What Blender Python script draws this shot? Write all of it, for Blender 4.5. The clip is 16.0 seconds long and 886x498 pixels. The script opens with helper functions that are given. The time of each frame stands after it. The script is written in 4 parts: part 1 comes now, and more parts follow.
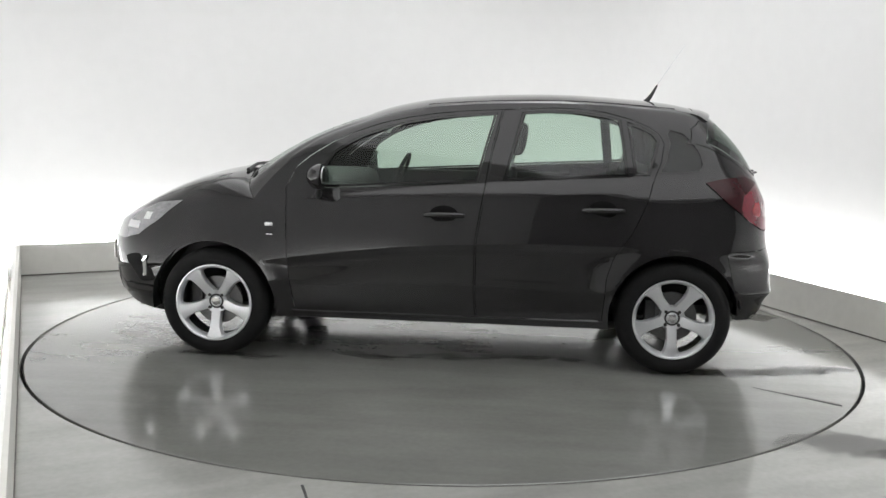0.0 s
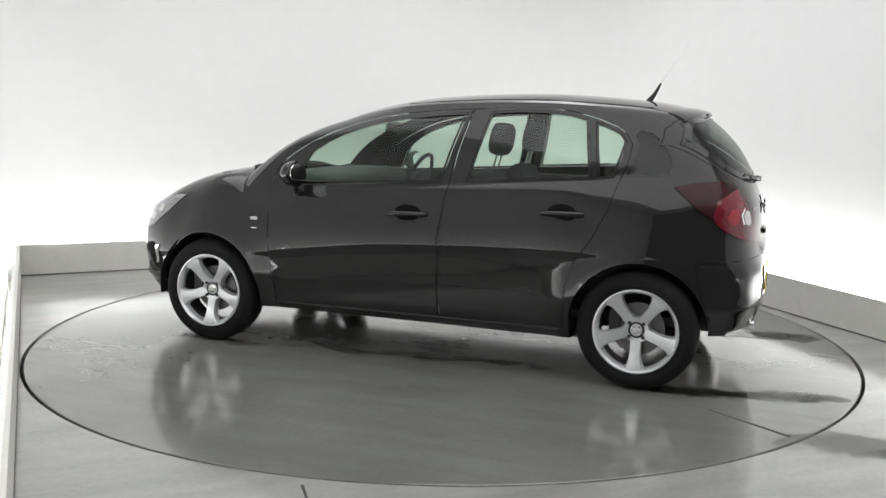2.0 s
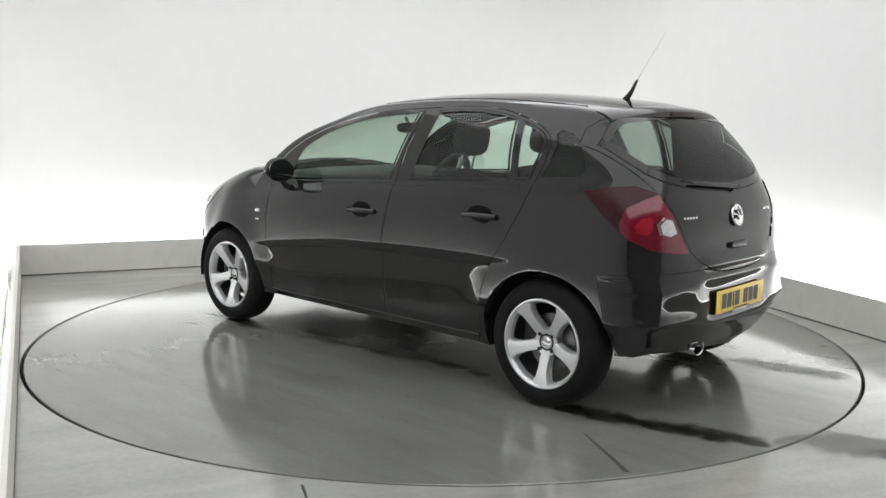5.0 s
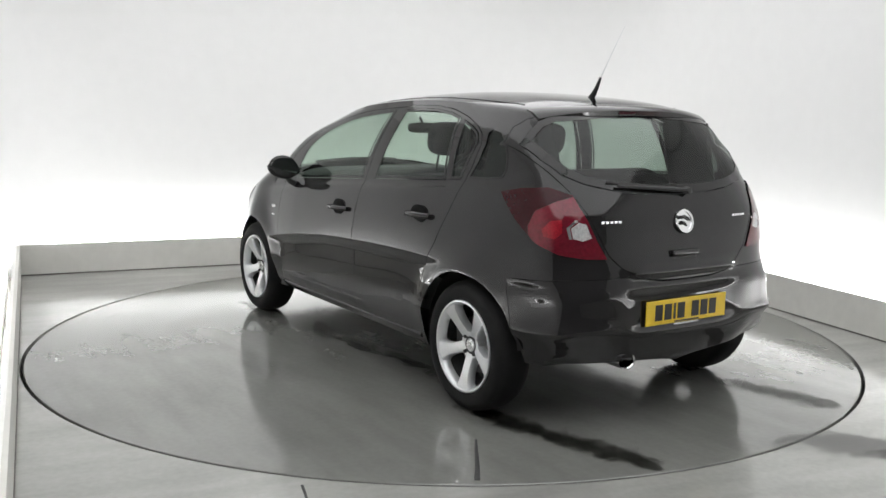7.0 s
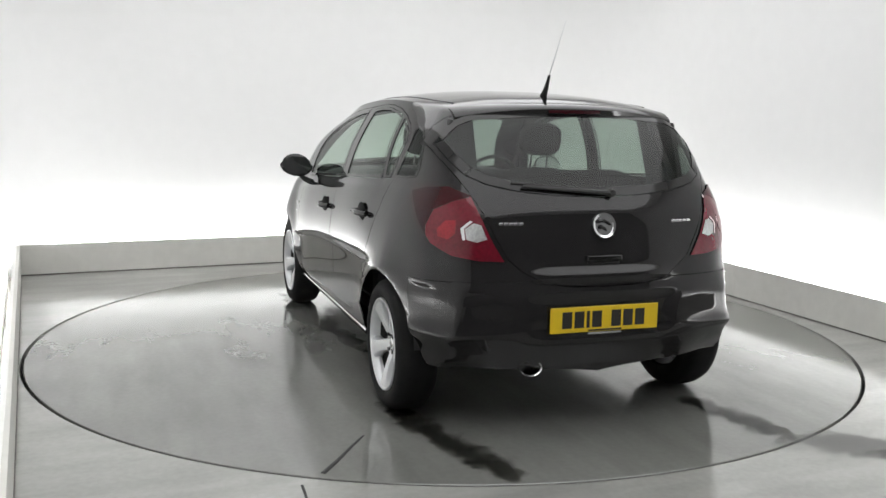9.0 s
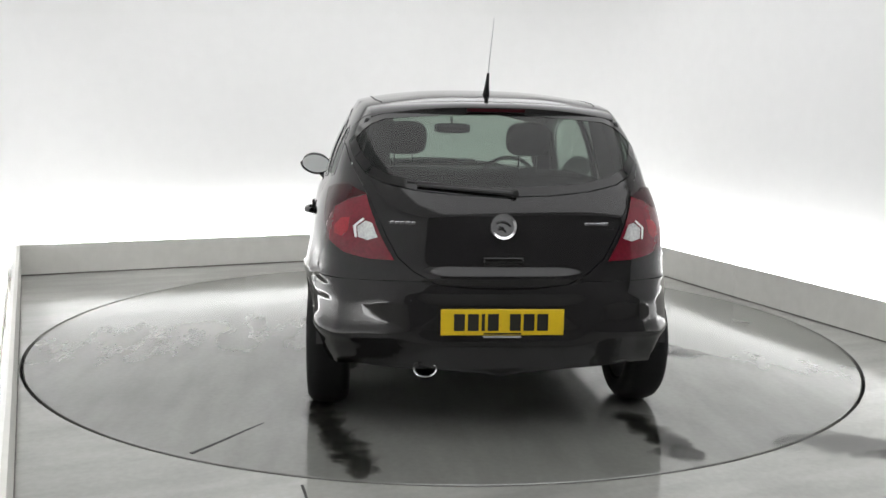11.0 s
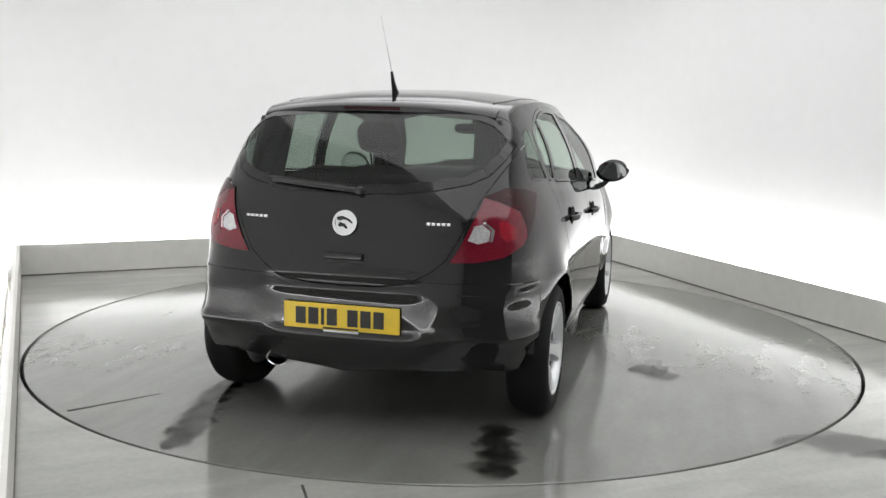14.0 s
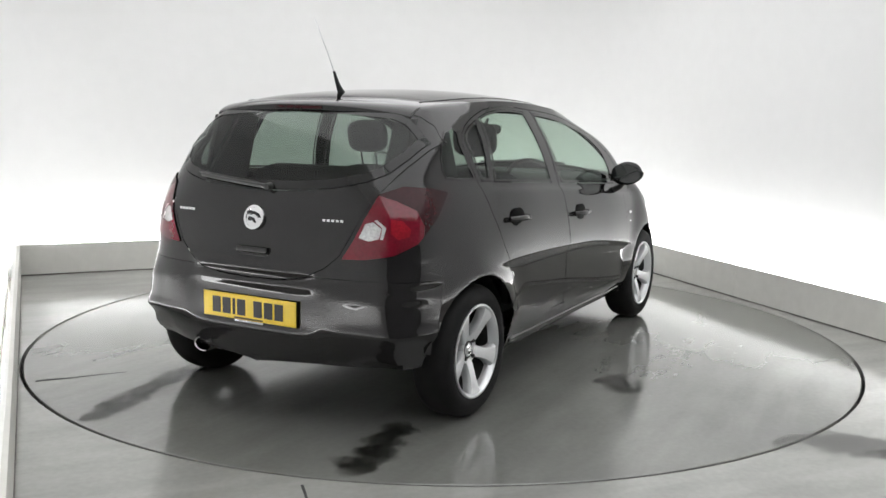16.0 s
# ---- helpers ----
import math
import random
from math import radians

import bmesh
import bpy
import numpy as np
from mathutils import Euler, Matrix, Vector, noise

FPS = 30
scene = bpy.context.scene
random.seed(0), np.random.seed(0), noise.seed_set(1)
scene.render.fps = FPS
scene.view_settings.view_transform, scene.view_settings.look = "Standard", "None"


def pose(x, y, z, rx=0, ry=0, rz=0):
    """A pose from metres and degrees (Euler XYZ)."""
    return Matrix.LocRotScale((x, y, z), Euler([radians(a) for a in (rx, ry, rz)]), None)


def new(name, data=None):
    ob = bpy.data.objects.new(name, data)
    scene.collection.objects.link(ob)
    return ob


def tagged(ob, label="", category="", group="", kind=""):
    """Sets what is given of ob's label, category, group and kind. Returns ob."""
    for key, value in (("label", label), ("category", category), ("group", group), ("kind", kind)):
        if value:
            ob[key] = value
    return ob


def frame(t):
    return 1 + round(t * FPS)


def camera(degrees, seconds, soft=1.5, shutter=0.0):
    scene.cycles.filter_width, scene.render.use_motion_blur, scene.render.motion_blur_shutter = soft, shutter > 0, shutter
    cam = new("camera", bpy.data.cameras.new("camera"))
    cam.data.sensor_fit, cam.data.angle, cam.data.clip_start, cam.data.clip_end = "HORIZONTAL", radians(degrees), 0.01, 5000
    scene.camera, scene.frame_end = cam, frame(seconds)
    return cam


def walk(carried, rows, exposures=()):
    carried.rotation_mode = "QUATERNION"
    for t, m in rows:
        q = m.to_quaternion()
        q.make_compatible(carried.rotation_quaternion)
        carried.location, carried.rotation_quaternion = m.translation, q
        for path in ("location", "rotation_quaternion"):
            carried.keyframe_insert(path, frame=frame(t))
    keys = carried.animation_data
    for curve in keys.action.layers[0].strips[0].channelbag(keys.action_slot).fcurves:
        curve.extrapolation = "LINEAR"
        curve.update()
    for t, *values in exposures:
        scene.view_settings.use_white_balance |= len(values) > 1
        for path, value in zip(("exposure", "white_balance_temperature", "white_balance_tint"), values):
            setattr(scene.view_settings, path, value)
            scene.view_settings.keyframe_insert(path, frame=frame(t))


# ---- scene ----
import collections
from mathutils.bvhtree import BVHTree

# ---------------------------------------------------------------- camera
cam = camera(51.596, 16.0, soft=1.5)
EYE = Matrix.Translation((0, -5.626, 1.371)) @ pose(0, 0, 0, 90 - 8.431, 0, 0) @ pose(0, 0, 0, 0, 0, 1.074)
walk(cam, [(0.0, EYE), (16.0, EYE)], exposures=[(0.0, 0.0), (16.0, 0.0)])

# ---------------------------------------------------------------- world and light
ROOM = pose(0, 0, 0, 0, 0, 24.3)          # the booth stands askew to the camera
X0, X1, Y0, Y1 = -2.42, 2.79, -5.75, 2.955   # faces of the low upstands, in the booth's own axes
HIGH, UP = 3.1, 0.25                       # ceiling, upstand
X1_NEAR = 2.25                             # the right upstand closes in towards the front
GAP = 0.30                                 # light trough between upstand and backdrop

world = bpy.data.worlds.new("booth_world")
world.use_nodes = True
world.node_tree.nodes["Background"].inputs[0].default_value = (0.9, 0.95, 1.0, 1)
world.node_tree.nodes["Background"].inputs[1].default_value = 0.02
scene.world = world
TROUGH_POWER, CEILING_POWER = 9.0, 1.36


# ---------------------------------------------------------------- materials
def mat(name, colour, rough=0.5, metal=0.0, coat=0.0, grain=0.0, grain_size=40.0, bump=0.0, rough_var=0.0, spec=0.5, stain=0.0):
    m = bpy.data.materials.new(name)
    m.use_nodes = True
    t = m.node_tree
    b = t.nodes["Principled BSDF"]
    b.inputs["Base Color"].default_value = (*colour, 1)
    b.inputs["Roughness"].default_value = rough
    b.inputs["Metallic"].default_value = metal
    b.inputs["Coat Weight"].default_value = coat
    b.inputs["Coat Roughness"].default_value = 0.04
    b.inputs["Specular IOR Level"].default_value = spec
    if grain or bump or rough_var or stain:
        tc = t.nodes.new("ShaderNodeTexCoord")
        n = t.nodes.new("ShaderNodeTexNoise")
        n.inputs["Scale"].default_value = grain_size
        n.inputs["Detail"].default_value = 5
        t.links.new(tc.outputs["Object"], n.inputs["Vector"])
        n2 = t.nodes.new("ShaderNodeTexNoise")
        n2.inputs["Scale"].default_value = grain_size / 14
        n2.inputs["Detail"].default_value = 4
        t.links.new(tc.outputs["Object"], n2.inputs["Vector"])
        add = t.nodes.new("ShaderNodeMath")
        add.operation = "ADD"
        t.links.new(n.outputs["Fac"], add.inputs[0])
        t.links.new(n2.outputs["Fac"], add.inputs[1])
        if grain:
            r = t.nodes.new("ShaderNodeMapRange")
            r.inputs["From Min"].default_value, r.inputs["From Max"].default_value = 0.7, 1.3
            r.inputs["To Min"].default_value, r.inputs["To Max"].default_value = 1 - grain, 1 + grain
            mul = t.nodes.new("ShaderNodeVectorMath")
            mul.operation = "SCALE"
            mul.inputs[0].default_value = colour
            t.links.new(add.outputs[0], r.inputs["Value"])
            t.links.new(r.outputs[0], mul.inputs["Scale"])
            t.links.new(mul.outputs[0], b.inputs["Base Color"])
        if rough_var:
            r = t.nodes.new("ShaderNodeMapRange")
            r.inputs["From Min"].default_value, r.inputs["From Max"].default_value = 0.7, 1.3
            r.inputs["To Min"].default_value, r.inputs["To Max"].default_value = max(0, rough - rough_var), rough + rough_var
            t.links.new(add.outputs[0], r.inputs["Value"])
            t.links.new(r.outputs[0], b.inputs["Roughness"])
        if bump:
            bp = t.nodes.new("ShaderNodeBump")
            bp.inputs["Strength"].default_value = bump
            bp.inputs["Distance"].default_value = 0.01
            t.links.new(n.outputs["Fac"], bp.inputs["Height"])
            t.links.new(bp.outputs[0], b.inputs["Normal"])
    return m


def glow(name, colour, strength):
    m = bpy.data.materials.new(name)
    m.use_nodes = True
    b = m.node_tree.nodes["Principled BSDF"]
    b.inputs["Base Color"].default_value = (0.8, 0.8, 0.8, 1)
    b.inputs["Emission Color"].default_value = (*colour, 1)
    b.inputs["Emission Strength"].default_value = strength
    return m


def glass(name, tint, gloss=1.0):
    """A thin pane: clear or tinted, with a mirror-like skin."""
    m = bpy.data.materials.new(name)
    m.use_nodes = True
    t = m.node_tree
    t.nodes.remove(t.nodes["Principled BSDF"])
    out = t.nodes["Material Output"]
    mix, tr, gl, lw = (t.nodes.new("ShaderNode" + k) for k in ("MixShader", "BsdfTransparent", "BsdfGlossy", "LayerWeight"))
    tr.inputs[0].default_value = (*tint, 1)
    gl.inputs["Roughness"].default_value = 0.02
    lw.inputs["Blend"].default_value = 0.5
    pw = t.nodes.new("ShaderNodeMath")
    pw.operation = "POWER"
    pw.inputs[1].default_value = 4.5
    sc = t.nodes.new("ShaderNodeMath")
    sc.operation = "MULTIPLY_ADD"
    sc.inputs[1].default_value, sc.inputs[2].default_value = 0.9 * gloss, 0.075 * gloss
    t.links.new(lw.outputs["Facing"], pw.inputs[0])
    t.links.new(pw.outputs[0], sc.inputs[0])
    t.links.new(sc.outputs[0], mix.inputs[0])
    t.links.new(tr.outputs[0], mix.inputs[1])
    t.links.new(gl.outputs[0], mix.inputs[2])
    t.links.new(mix.outputs[0], out.inputs[0])
    return m


def floor_material(name, colour):
    """Worn, sealed grey concrete: damp patches, scuffs, soft mirror."""
    m = bpy.data.materials.new(name)
    m.use_nodes = True
    t = m.node_tree
    b = t.nodes["Principled BSDF"]
    tc = t.nodes.new("ShaderNodeTexCoord")

    def tex(scale, detail, lo, hi, a, c, stretch=(1, 1, 1)):
        mp = t.nodes.new("ShaderNodeMapping")
        mp.inputs["Scale"].default_value = stretch
        t.links.new(tc.outputs["Object"], mp.inputs["Vector"])
        n = t.nodes.new("ShaderNodeTexNoise")
        n.inputs["Scale"].default_value, n.inputs["Detail"].default_value = scale, detail
        t.links.new(mp.outputs[0], n.inputs["Vector"])
        r = t.nodes.new("ShaderNodeMapRange")
        for k, v in zip(("From Min", "From Max", "To Min", "To Max"), (lo, hi, a, c)):
            r.inputs[k].default_value = v
        t.links.new(n.outputs["Fac"], r.inputs["Value"])
        return r.outputs[0], n.outputs["Fac"]

    def times(p, q):
        k = t.nodes.new("ShaderNodeMath")
        k.operation = "MULTIPLY"
        t.links.new(p, k.inputs[0])
        t.links.new(q, k.inputs[1])
        return k.outputs[0]

    broad, _ = tex(0.9, 5, 0.35, 0.65, 0.86, 1.12)
    fine, _ = tex(35, 2, 0.3, 0.7, 0.96, 1.04)
    streak, _ = tex(3.0, 6, 0.38, 0.62, 0.93, 1.05, (0.5, 2.2, 1))
    s = times(times(broad, fine), streak)
    mul = t.nodes.new("ShaderNodeVectorMath")
    mul.operation = "SCALE"
    mul.inputs[0].default_value = colour
    t.links.new(s, mul.inputs["Scale"])
    t.links.new(mul.outputs[0], b.inputs["Base Color"])
    rough, _ = tex(1.3, 1, 0.2, 0.8, FLOOR_ROUGH[0], FLOOR_ROUGH[1])
    t.links.new(rough, b.inputs["Roughness"])
    b.inputs["Specular IOR Level"].default_value = 0.5
    b.inputs["IOR"].default_value = 2.1
    return m


FLOOR_ROUGH = (0.10, 0.16)
M_FLOOR = floor_material("sealed_concrete", (0.33, 0.33, 0.312))
M_DISC = floor_material("sealed_concrete_disc", (0.178, 0.180, 0.168))


def water_film(name, colour, strength):
    """A thin film of water that thins out raggedly towards its edge."""
    m = mat(name, colour, 0.05, grain=0.25, grain_size=18)
    t = m.node_tree
    out, b = t.nodes["Material Output"], t.nodes["Principled BSDF"]
    tc = t.nodes.new("ShaderNodeTexCoord")
    mp = t.nodes.new("ShaderNodeMapping")
    mp.inputs["Location"].default_value = (-1, -1, 0)
    mp.inputs["Scale"].default_value = (2, 2, 0)
    ball = t.nodes.new("ShaderNodeTexGradient")
    ball.gradient_type = "SPHERICAL"
    t.links.new(tc.outputs["Generated"], mp.inputs["Vector"])
    t.links.new(mp.outputs[0], ball.inputs["Vector"])
    n = t.nodes.new("ShaderNodeTexNoise")
    n.inputs["Scale"].default_value, n.inputs["Detail"].default_value = 9, 5
    t.links.new(tc.outputs["Object"], n.inputs["Vector"])
    mad = t.nodes.new("ShaderNodeMath")
    mad.operation = "MULTIPLY_ADD"
    mad.inputs[1].default_value = 1.6
    t.links.new(n.outputs["Fac"], mad.inputs[0])
    t.links.new(ball.outputs["Fac"], mad.inputs[2])
    r = t.nodes.new("ShaderNodeMapRange")
    r.interpolation_type = "SMOOTHSTEP"
    for k, v in zip(("From Min", "From Max", "To Min", "To Max"), (0.90, 1.45, 0.0, strength)):
        r.inputs[k].default_value = v
    t.links.new(mad.outputs[0], r.inputs["Value"])
    clear, mix = t.nodes.new("ShaderNodeBsdfTransparent"), t.nodes.new("ShaderNodeMixShader")
    t.links.new(r.outputs[0], mix.inputs[0])
    t.links.new(clear.outputs[0], mix.inputs[1])
    t.links.new(b.outputs[0], mix.inputs[2])
    t.links.new(mix.outputs[0], out.inputs[0])
    return m


M_DAMP = water_film("damp_concrete", (0.085, 0.085, 0.080), 0.6)
M_WET = water_film("wet_concrete", (0.030, 0.030, 0.026), 0.52)
M_WALL = mat("white_backdrop", (0.80, 0.80, 0.795), 0.85, grain=0.015, grain_size=9, bump=0.02)
M_UPSTAND = mat("cream_painted_board", (0.60, 0.595, 0.56), 0.55, grain=0.05, grain_size=14, bump=0.05)
M_FOOTSTRIP = mat("dark_foot_strip", (0.10, 0.095, 0.085), 0.7, grain=0.4, grain_size=30)
t = M_UPSTAND.node_tree                       # each board a shade of its own
info, mr, sc = t.nodes.new("ShaderNodeObjectInfo"), t.nodes.new("ShaderNodeMapRange"), t.nodes.new("ShaderNodeVectorMath")
sc.operation = "SCALE"
mr.inputs["To Min"].default_value, mr.inputs["To Max"].default_value = 0.94, 1.05
src = t.nodes["Principled BSDF"].inputs["Base Color"].links[0].from_socket
t.links.new(info.outputs["Random"], mr.inputs["Value"])
t.links.new(src, sc.inputs[0])
t.links.new(mr.outputs[0], sc.inputs["Scale"])
t.links.new(sc.outputs[0], t.nodes["Principled BSDF"].inputs["Base Color"])
M_EDGE = mat("white_capping", (0.8, 0.8, 0.78), 0.5, grain=0.04, grain_size=20)
M_CEIL = mat("white_ceiling", (0.8, 0.8, 0.8), 0.9, grain=0.02)
M_PIT = mat("dark_pit", (0.03, 0.03, 0.03), 0.8, grain=0.2)
M_TROUGH = glow("trough_tube", (1.0, 1.0, 1.0), TROUGH_POWER)
M_CLIGHT = glow("ceiling_diffuser", (0.995, 1.0, 1.01), CEILING_POWER)
M_DOORS = mat("grey_shutter", (0.10, 0.10, 0.10), 0.6, grain=0.1, grain_size=6)

M_PAINT = mat("black_metallic_paint", (0.0135, 0.0129, 0.0132), 0.40, 0.0, coat=1.0, grain=0.05, grain_size=120, spec=0.0)
M_PLASTIC = mat("black_plastic", (0.012, 0.012, 0.012), 0.45, grain=0.2, grain_size=300, bump=0.1)
M_GLOSSBLACK = mat("gloss_black_trim", (0.006, 0.006, 0.006), 0.08)
# recess shade put into the colour of the handle cups; also black fog surrounds
M_RECESS_SHADE = mat("matt_black_recess_shade", (0.003, 0.003, 0.003), 0.7, spec=0.1, grain=0.2)
M_RUBBER = mat("tyre_rubber", (0.010, 0.010, 0.010), 0.75, spec=0.18, grain=0.25, grain_size=200, bump=0.15)
M_ALLOY = mat("silver_alloy", (0.66, 0.67, 0.68), 0.30, 0.55, coat=0.4, grain=0.05, grain_size=120)
# dark cast metal; also carries the painted shade inside the rims
M_DARKMETAL_SHADE = mat("dark_metal_and_rim_shade", (0.045, 0.045, 0.045), 0.55, 0.5, grain=0.2, grain_size=60)
M_DISCMETAL = mat("brake_disc_steel", (0.16, 0.16, 0.16), 0.4, 0.9, grain=0.15, grain_size=80)
M_CHROME = mat("chrome", (0.85, 0.85, 0.86), 0.08, 1.0)
M_MIRROR = mat("mirror_glass", (0.8, 0.82, 0.82), 0.01, 1.0)
M_RED = mat("red_lens", (0.130, 0.003, 0.013), 0.10, coat=0.45, grain=0.25, grain_size=70)
M_BRIGHTRED = mat("bright_red_lens", (0.24, 0.005, 0.014), 0.12, coat=0.6, grain=0.35, grain_size=110)
M_DARKRED = mat("dark_red_lens", (0.028, 0.002, 0.004), 0.22, coat=0.0, grain=0.2, grain_size=70, spec=0.3)
M_CLEARLENS = mat("clear_lens", (0.62, 0.62, 0.62), 0.1, 0.35, coat=1.0, grain=0.3, grain_size=90)
M_HEADLENS = mat("headlight_lens", (0.28, 0.28, 0.29), 0.12, 0.5, coat=1.0, grain=0.3, grain_size=60)
M_AMBER = mat("amber_lens", (0.75, 0.45, 0.25), 0.15, coat=1.0)
M_YELLOW = mat("yellow_plate", (0.72, 0.50, 0.012), 0.35, grain=0.05, grain_size=150)
M_WHITEPLATE = mat("white_plate", (0.75, 0.75, 0.72), 0.4)
M_INK = mat("black_ink", (0.012, 0.011, 0.008), 0.5)
M_CLOTH = mat("charcoal_seat_cloth", (0.022, 0.022, 0.024), 0.9, grain=0.3, grain_size=240, bump=0.3)
M_DASH = mat("dark_dashboard", (0.025, 0.025, 0.026), 0.6, grain=0.2, grain_size=200, bump=0.1)
M_HEADLINER = mat("grey_headliner", (0.30, 0.30, 0.29), 0.9, grain=0.08, grain_size=150)
M_GLASS = glass("tinted_green_glass", (0.66, 0.76, 0.69), 0.75)
M_REARGLASS = glass("privacy_rear_glass", (0.31, 0.36, 0.33), 0.6)
M_LAMPGLASS = glass("headlamp_glass", (0.9, 0.9, 0.9), 1.0)


# ---------------------------------------------------------------- building helpers
def finish(name, bm, material, parent=None, smooth=True, label=""):
    me = bpy.data.meshes.new(name)
    bm.to_mesh(me)
    bm.free()
    if smooth:
        me.polygons.foreach_set("use_smooth", [True] * len(me.polygons))
        me.set_sharp_from_angle(angle=radians(38))
    for k in material if isinstance(material, (list, tuple)) else (material,):
        me.materials.append(k)
    ob = new(name, me)
    ob.parent = parent
    if label:
        ob["label"] = label
    return ob


part = finish


def box_bm(cx, cy, cz, sx, sy, sz, bevel=0.0, seg=2, m=None):
    bm = bmesh.new()
    bmesh.ops.create_cube(bm, size=1)
    bmesh.ops.scale(bm, vec=(sx, sy, sz), verts=bm.verts)
    if bevel:
        bmesh.ops.bevel(bm, geom=bm.edges[:], offset=bevel, segments=seg, profile=0.6, affect="EDGES")
    if m is not None:
        bmesh.ops.transform(bm, matrix=m, verts=bm.verts)
    bmesh.ops.translate(bm, vec=(cx, cy, cz), verts=bm.verts)
    return bm


def join(*bms):
    out = bmesh.new()
    for b in bms:
        me = bpy.data.meshes.new("tmp")
        b.to_mesh(me)
        b.free()
        out.from_mesh(me)
        bpy.data.meshes.remove(me)
    return out


def lathe(profile, n=48, axis="Y"):
    """Profile of (radius, along) turned round an axis."""
    bm = bmesh.new()
    rings = []
    for r, a in profile:
        ring = []
        for i in range(n):
            c, s = math.cos(2 * math.pi * i / n) * r, math.sin(2 * math.pi * i / n) * r
            ring.append(bm.verts.new((c, a, s) if axis == "Y" else ((a, c, s) if axis == "X" else (c, s, a))))
        rings.append(ring)
    for p, q in zip(rings, rings[1:]):
        for i in range(n):
            bm.faces.new((p[i], p[(i + 1) % n], q[(i + 1) % n], q[i]))
    bmesh.ops.remove_doubles(bm, verts=bm.verts, dist=1e-5)
    bmesh.ops.recalc_face_normals(bm, faces=bm.faces)
    return bm


def tube(points, r0, r1=None, n=8):
    """A round rod along points, tapering."""
    r1 = r0 if r1 is None else r1
    bm = bmesh.new()
    rings = []
    pts = [Vector(p) for p in points]
    for i, p in enumerate(pts):
        d = (pts[min(i + 1, len(pts) - 1)] - pts[max(i - 1, 0)]).normalized()
        q = d.to_track_quat("Z", "Y")
        r = r0 + (r1 - r0) * i / (len(pts) - 1)
        rings.append([bm.verts.new(p + q @ Vector((math.cos(2 * math.pi * k / n) * r, math.sin(2 * math.pi * k / n) * r, 0))) for k in range(n)])
    for a, b in zip(rings, rings[1:]):
        for k in range(n):
            bm.faces.new((a[k], a[(k + 1) % n], b[(k + 1) % n], b[k]))
    bm.faces.new(rings[0][::-1])
    bm.faces.new(rings[-1])
    return bm


def curve(points, n, sharp=0):
    """n points at even steps along a smooth curve through the given ones."""
    p = np.array(points, float)
    p = np.vstack([2 * p[0] - p[1], p, 2 * p[-1] - p[-2]])
    out = []
    for i in range(1, len(p) - 2):
        a, b, c, d = p[i - 1:i + 3]
        for t in np.linspace(0, 1, 24, endpoint=False):
            out.append(0.5 * (2 * b + (c - a) * t + (2 * a - 5 * b + 4 * c - d) * t * t + (3 * b - a - 3 * c + d) * t ** 3))
    out.append(p[-2])
    out = np.array(out)
    s = np.concatenate([[0], np.cumsum(np.linalg.norm(np.diff(out, axis=0), axis=1))])
    q = np.linspace(0, s[-1], n)
    return np.stack([np.interp(q, s, out[:, k]) for k in range(out.shape[1])], 1)


def smooth_at(table):
    xs, ys = zip(*sorted(table))
    c = curve(list(zip(xs, ys)), 600)
    return lambda x: float(np.interp(x, c[:, 0], c[:, 1]))


# ---------------------------------------------------------------- the booth
def room_piece(name, bm, material, label, kind="structure", smooth=False):
    ob = finish(name, bm, material, None, smooth)
    ob.matrix_world = ROOM
    return tagged(ob, label, name.rstrip("_0123456789").split("_")[0], "", kind)


RING = 2.445
HOLE = Vector((0.0308, 0.0464))          # middle of the turntable, in the booth's axes


def build_floor():
    bm = bmesh.new()
    n = 240
    inner, lip, outer = [], [], []
    for i in range(n):
        a = 2 * math.pi * i / n
        c, s = math.cos(a), math.sin(a)
        ox, oy = HOLE
        k = min((X1 + GAP + 0.1 if c > 0 else -(X0 - GAP - 0.1)) / max(abs(c), 1e-6), (Y1 + GAP + 0.1 if s > 0 else -(Y0 - 0.3)) / max(abs(s), 1e-6))
        inner.append(bm.verts.new((ox + c * RING, oy + s * RING, -0.12)))
        lip.append(bm.verts.new((ox + c * RING, oy + s * RING, 0)))
        outer.append(bm.verts.new((c * k, s * k, 0)))
    for i in range(n):
        j = (i + 1) % n
        bm.faces.new((inner[i], inner[j], lip[j], lip[i]))
        bm.faces.new((lip[i], lip[j], outer[j], outer[i]))
    room_piece("floor", bm, M_FLOOR, "glossy damp grey sealed concrete floor round the turntable")
    room_piece("pit_floor", lathe([(0.0, -0.12), (RING + 0.05, -0.12)], 96, "Z"), M_PIT, "dark pit under the turntable")


build_floor()


def floor_mark(x0, y0, x1, y1, r):
    j = tube([(x0, y0, 0), ((x0 + x1) / 2 + 0.01, (y0 + y1) / 2, 0), (x1, y1, 0)], r, r * 0.6, 6)
    bmesh.ops.scale(j, vec=(1, 1, 0.25), verts=j.verts)
    ob = tagged(finish("floor_joint", j, M_PIT), "dark hairline joint in the concrete floor", "joint", "", "structure")



floor_mark(-0.505, -2.40, -0.46, -2.62, 0.006)

A, B, C, D = X0 - GAP, X1 + GAP, Y0, Y1 + GAP


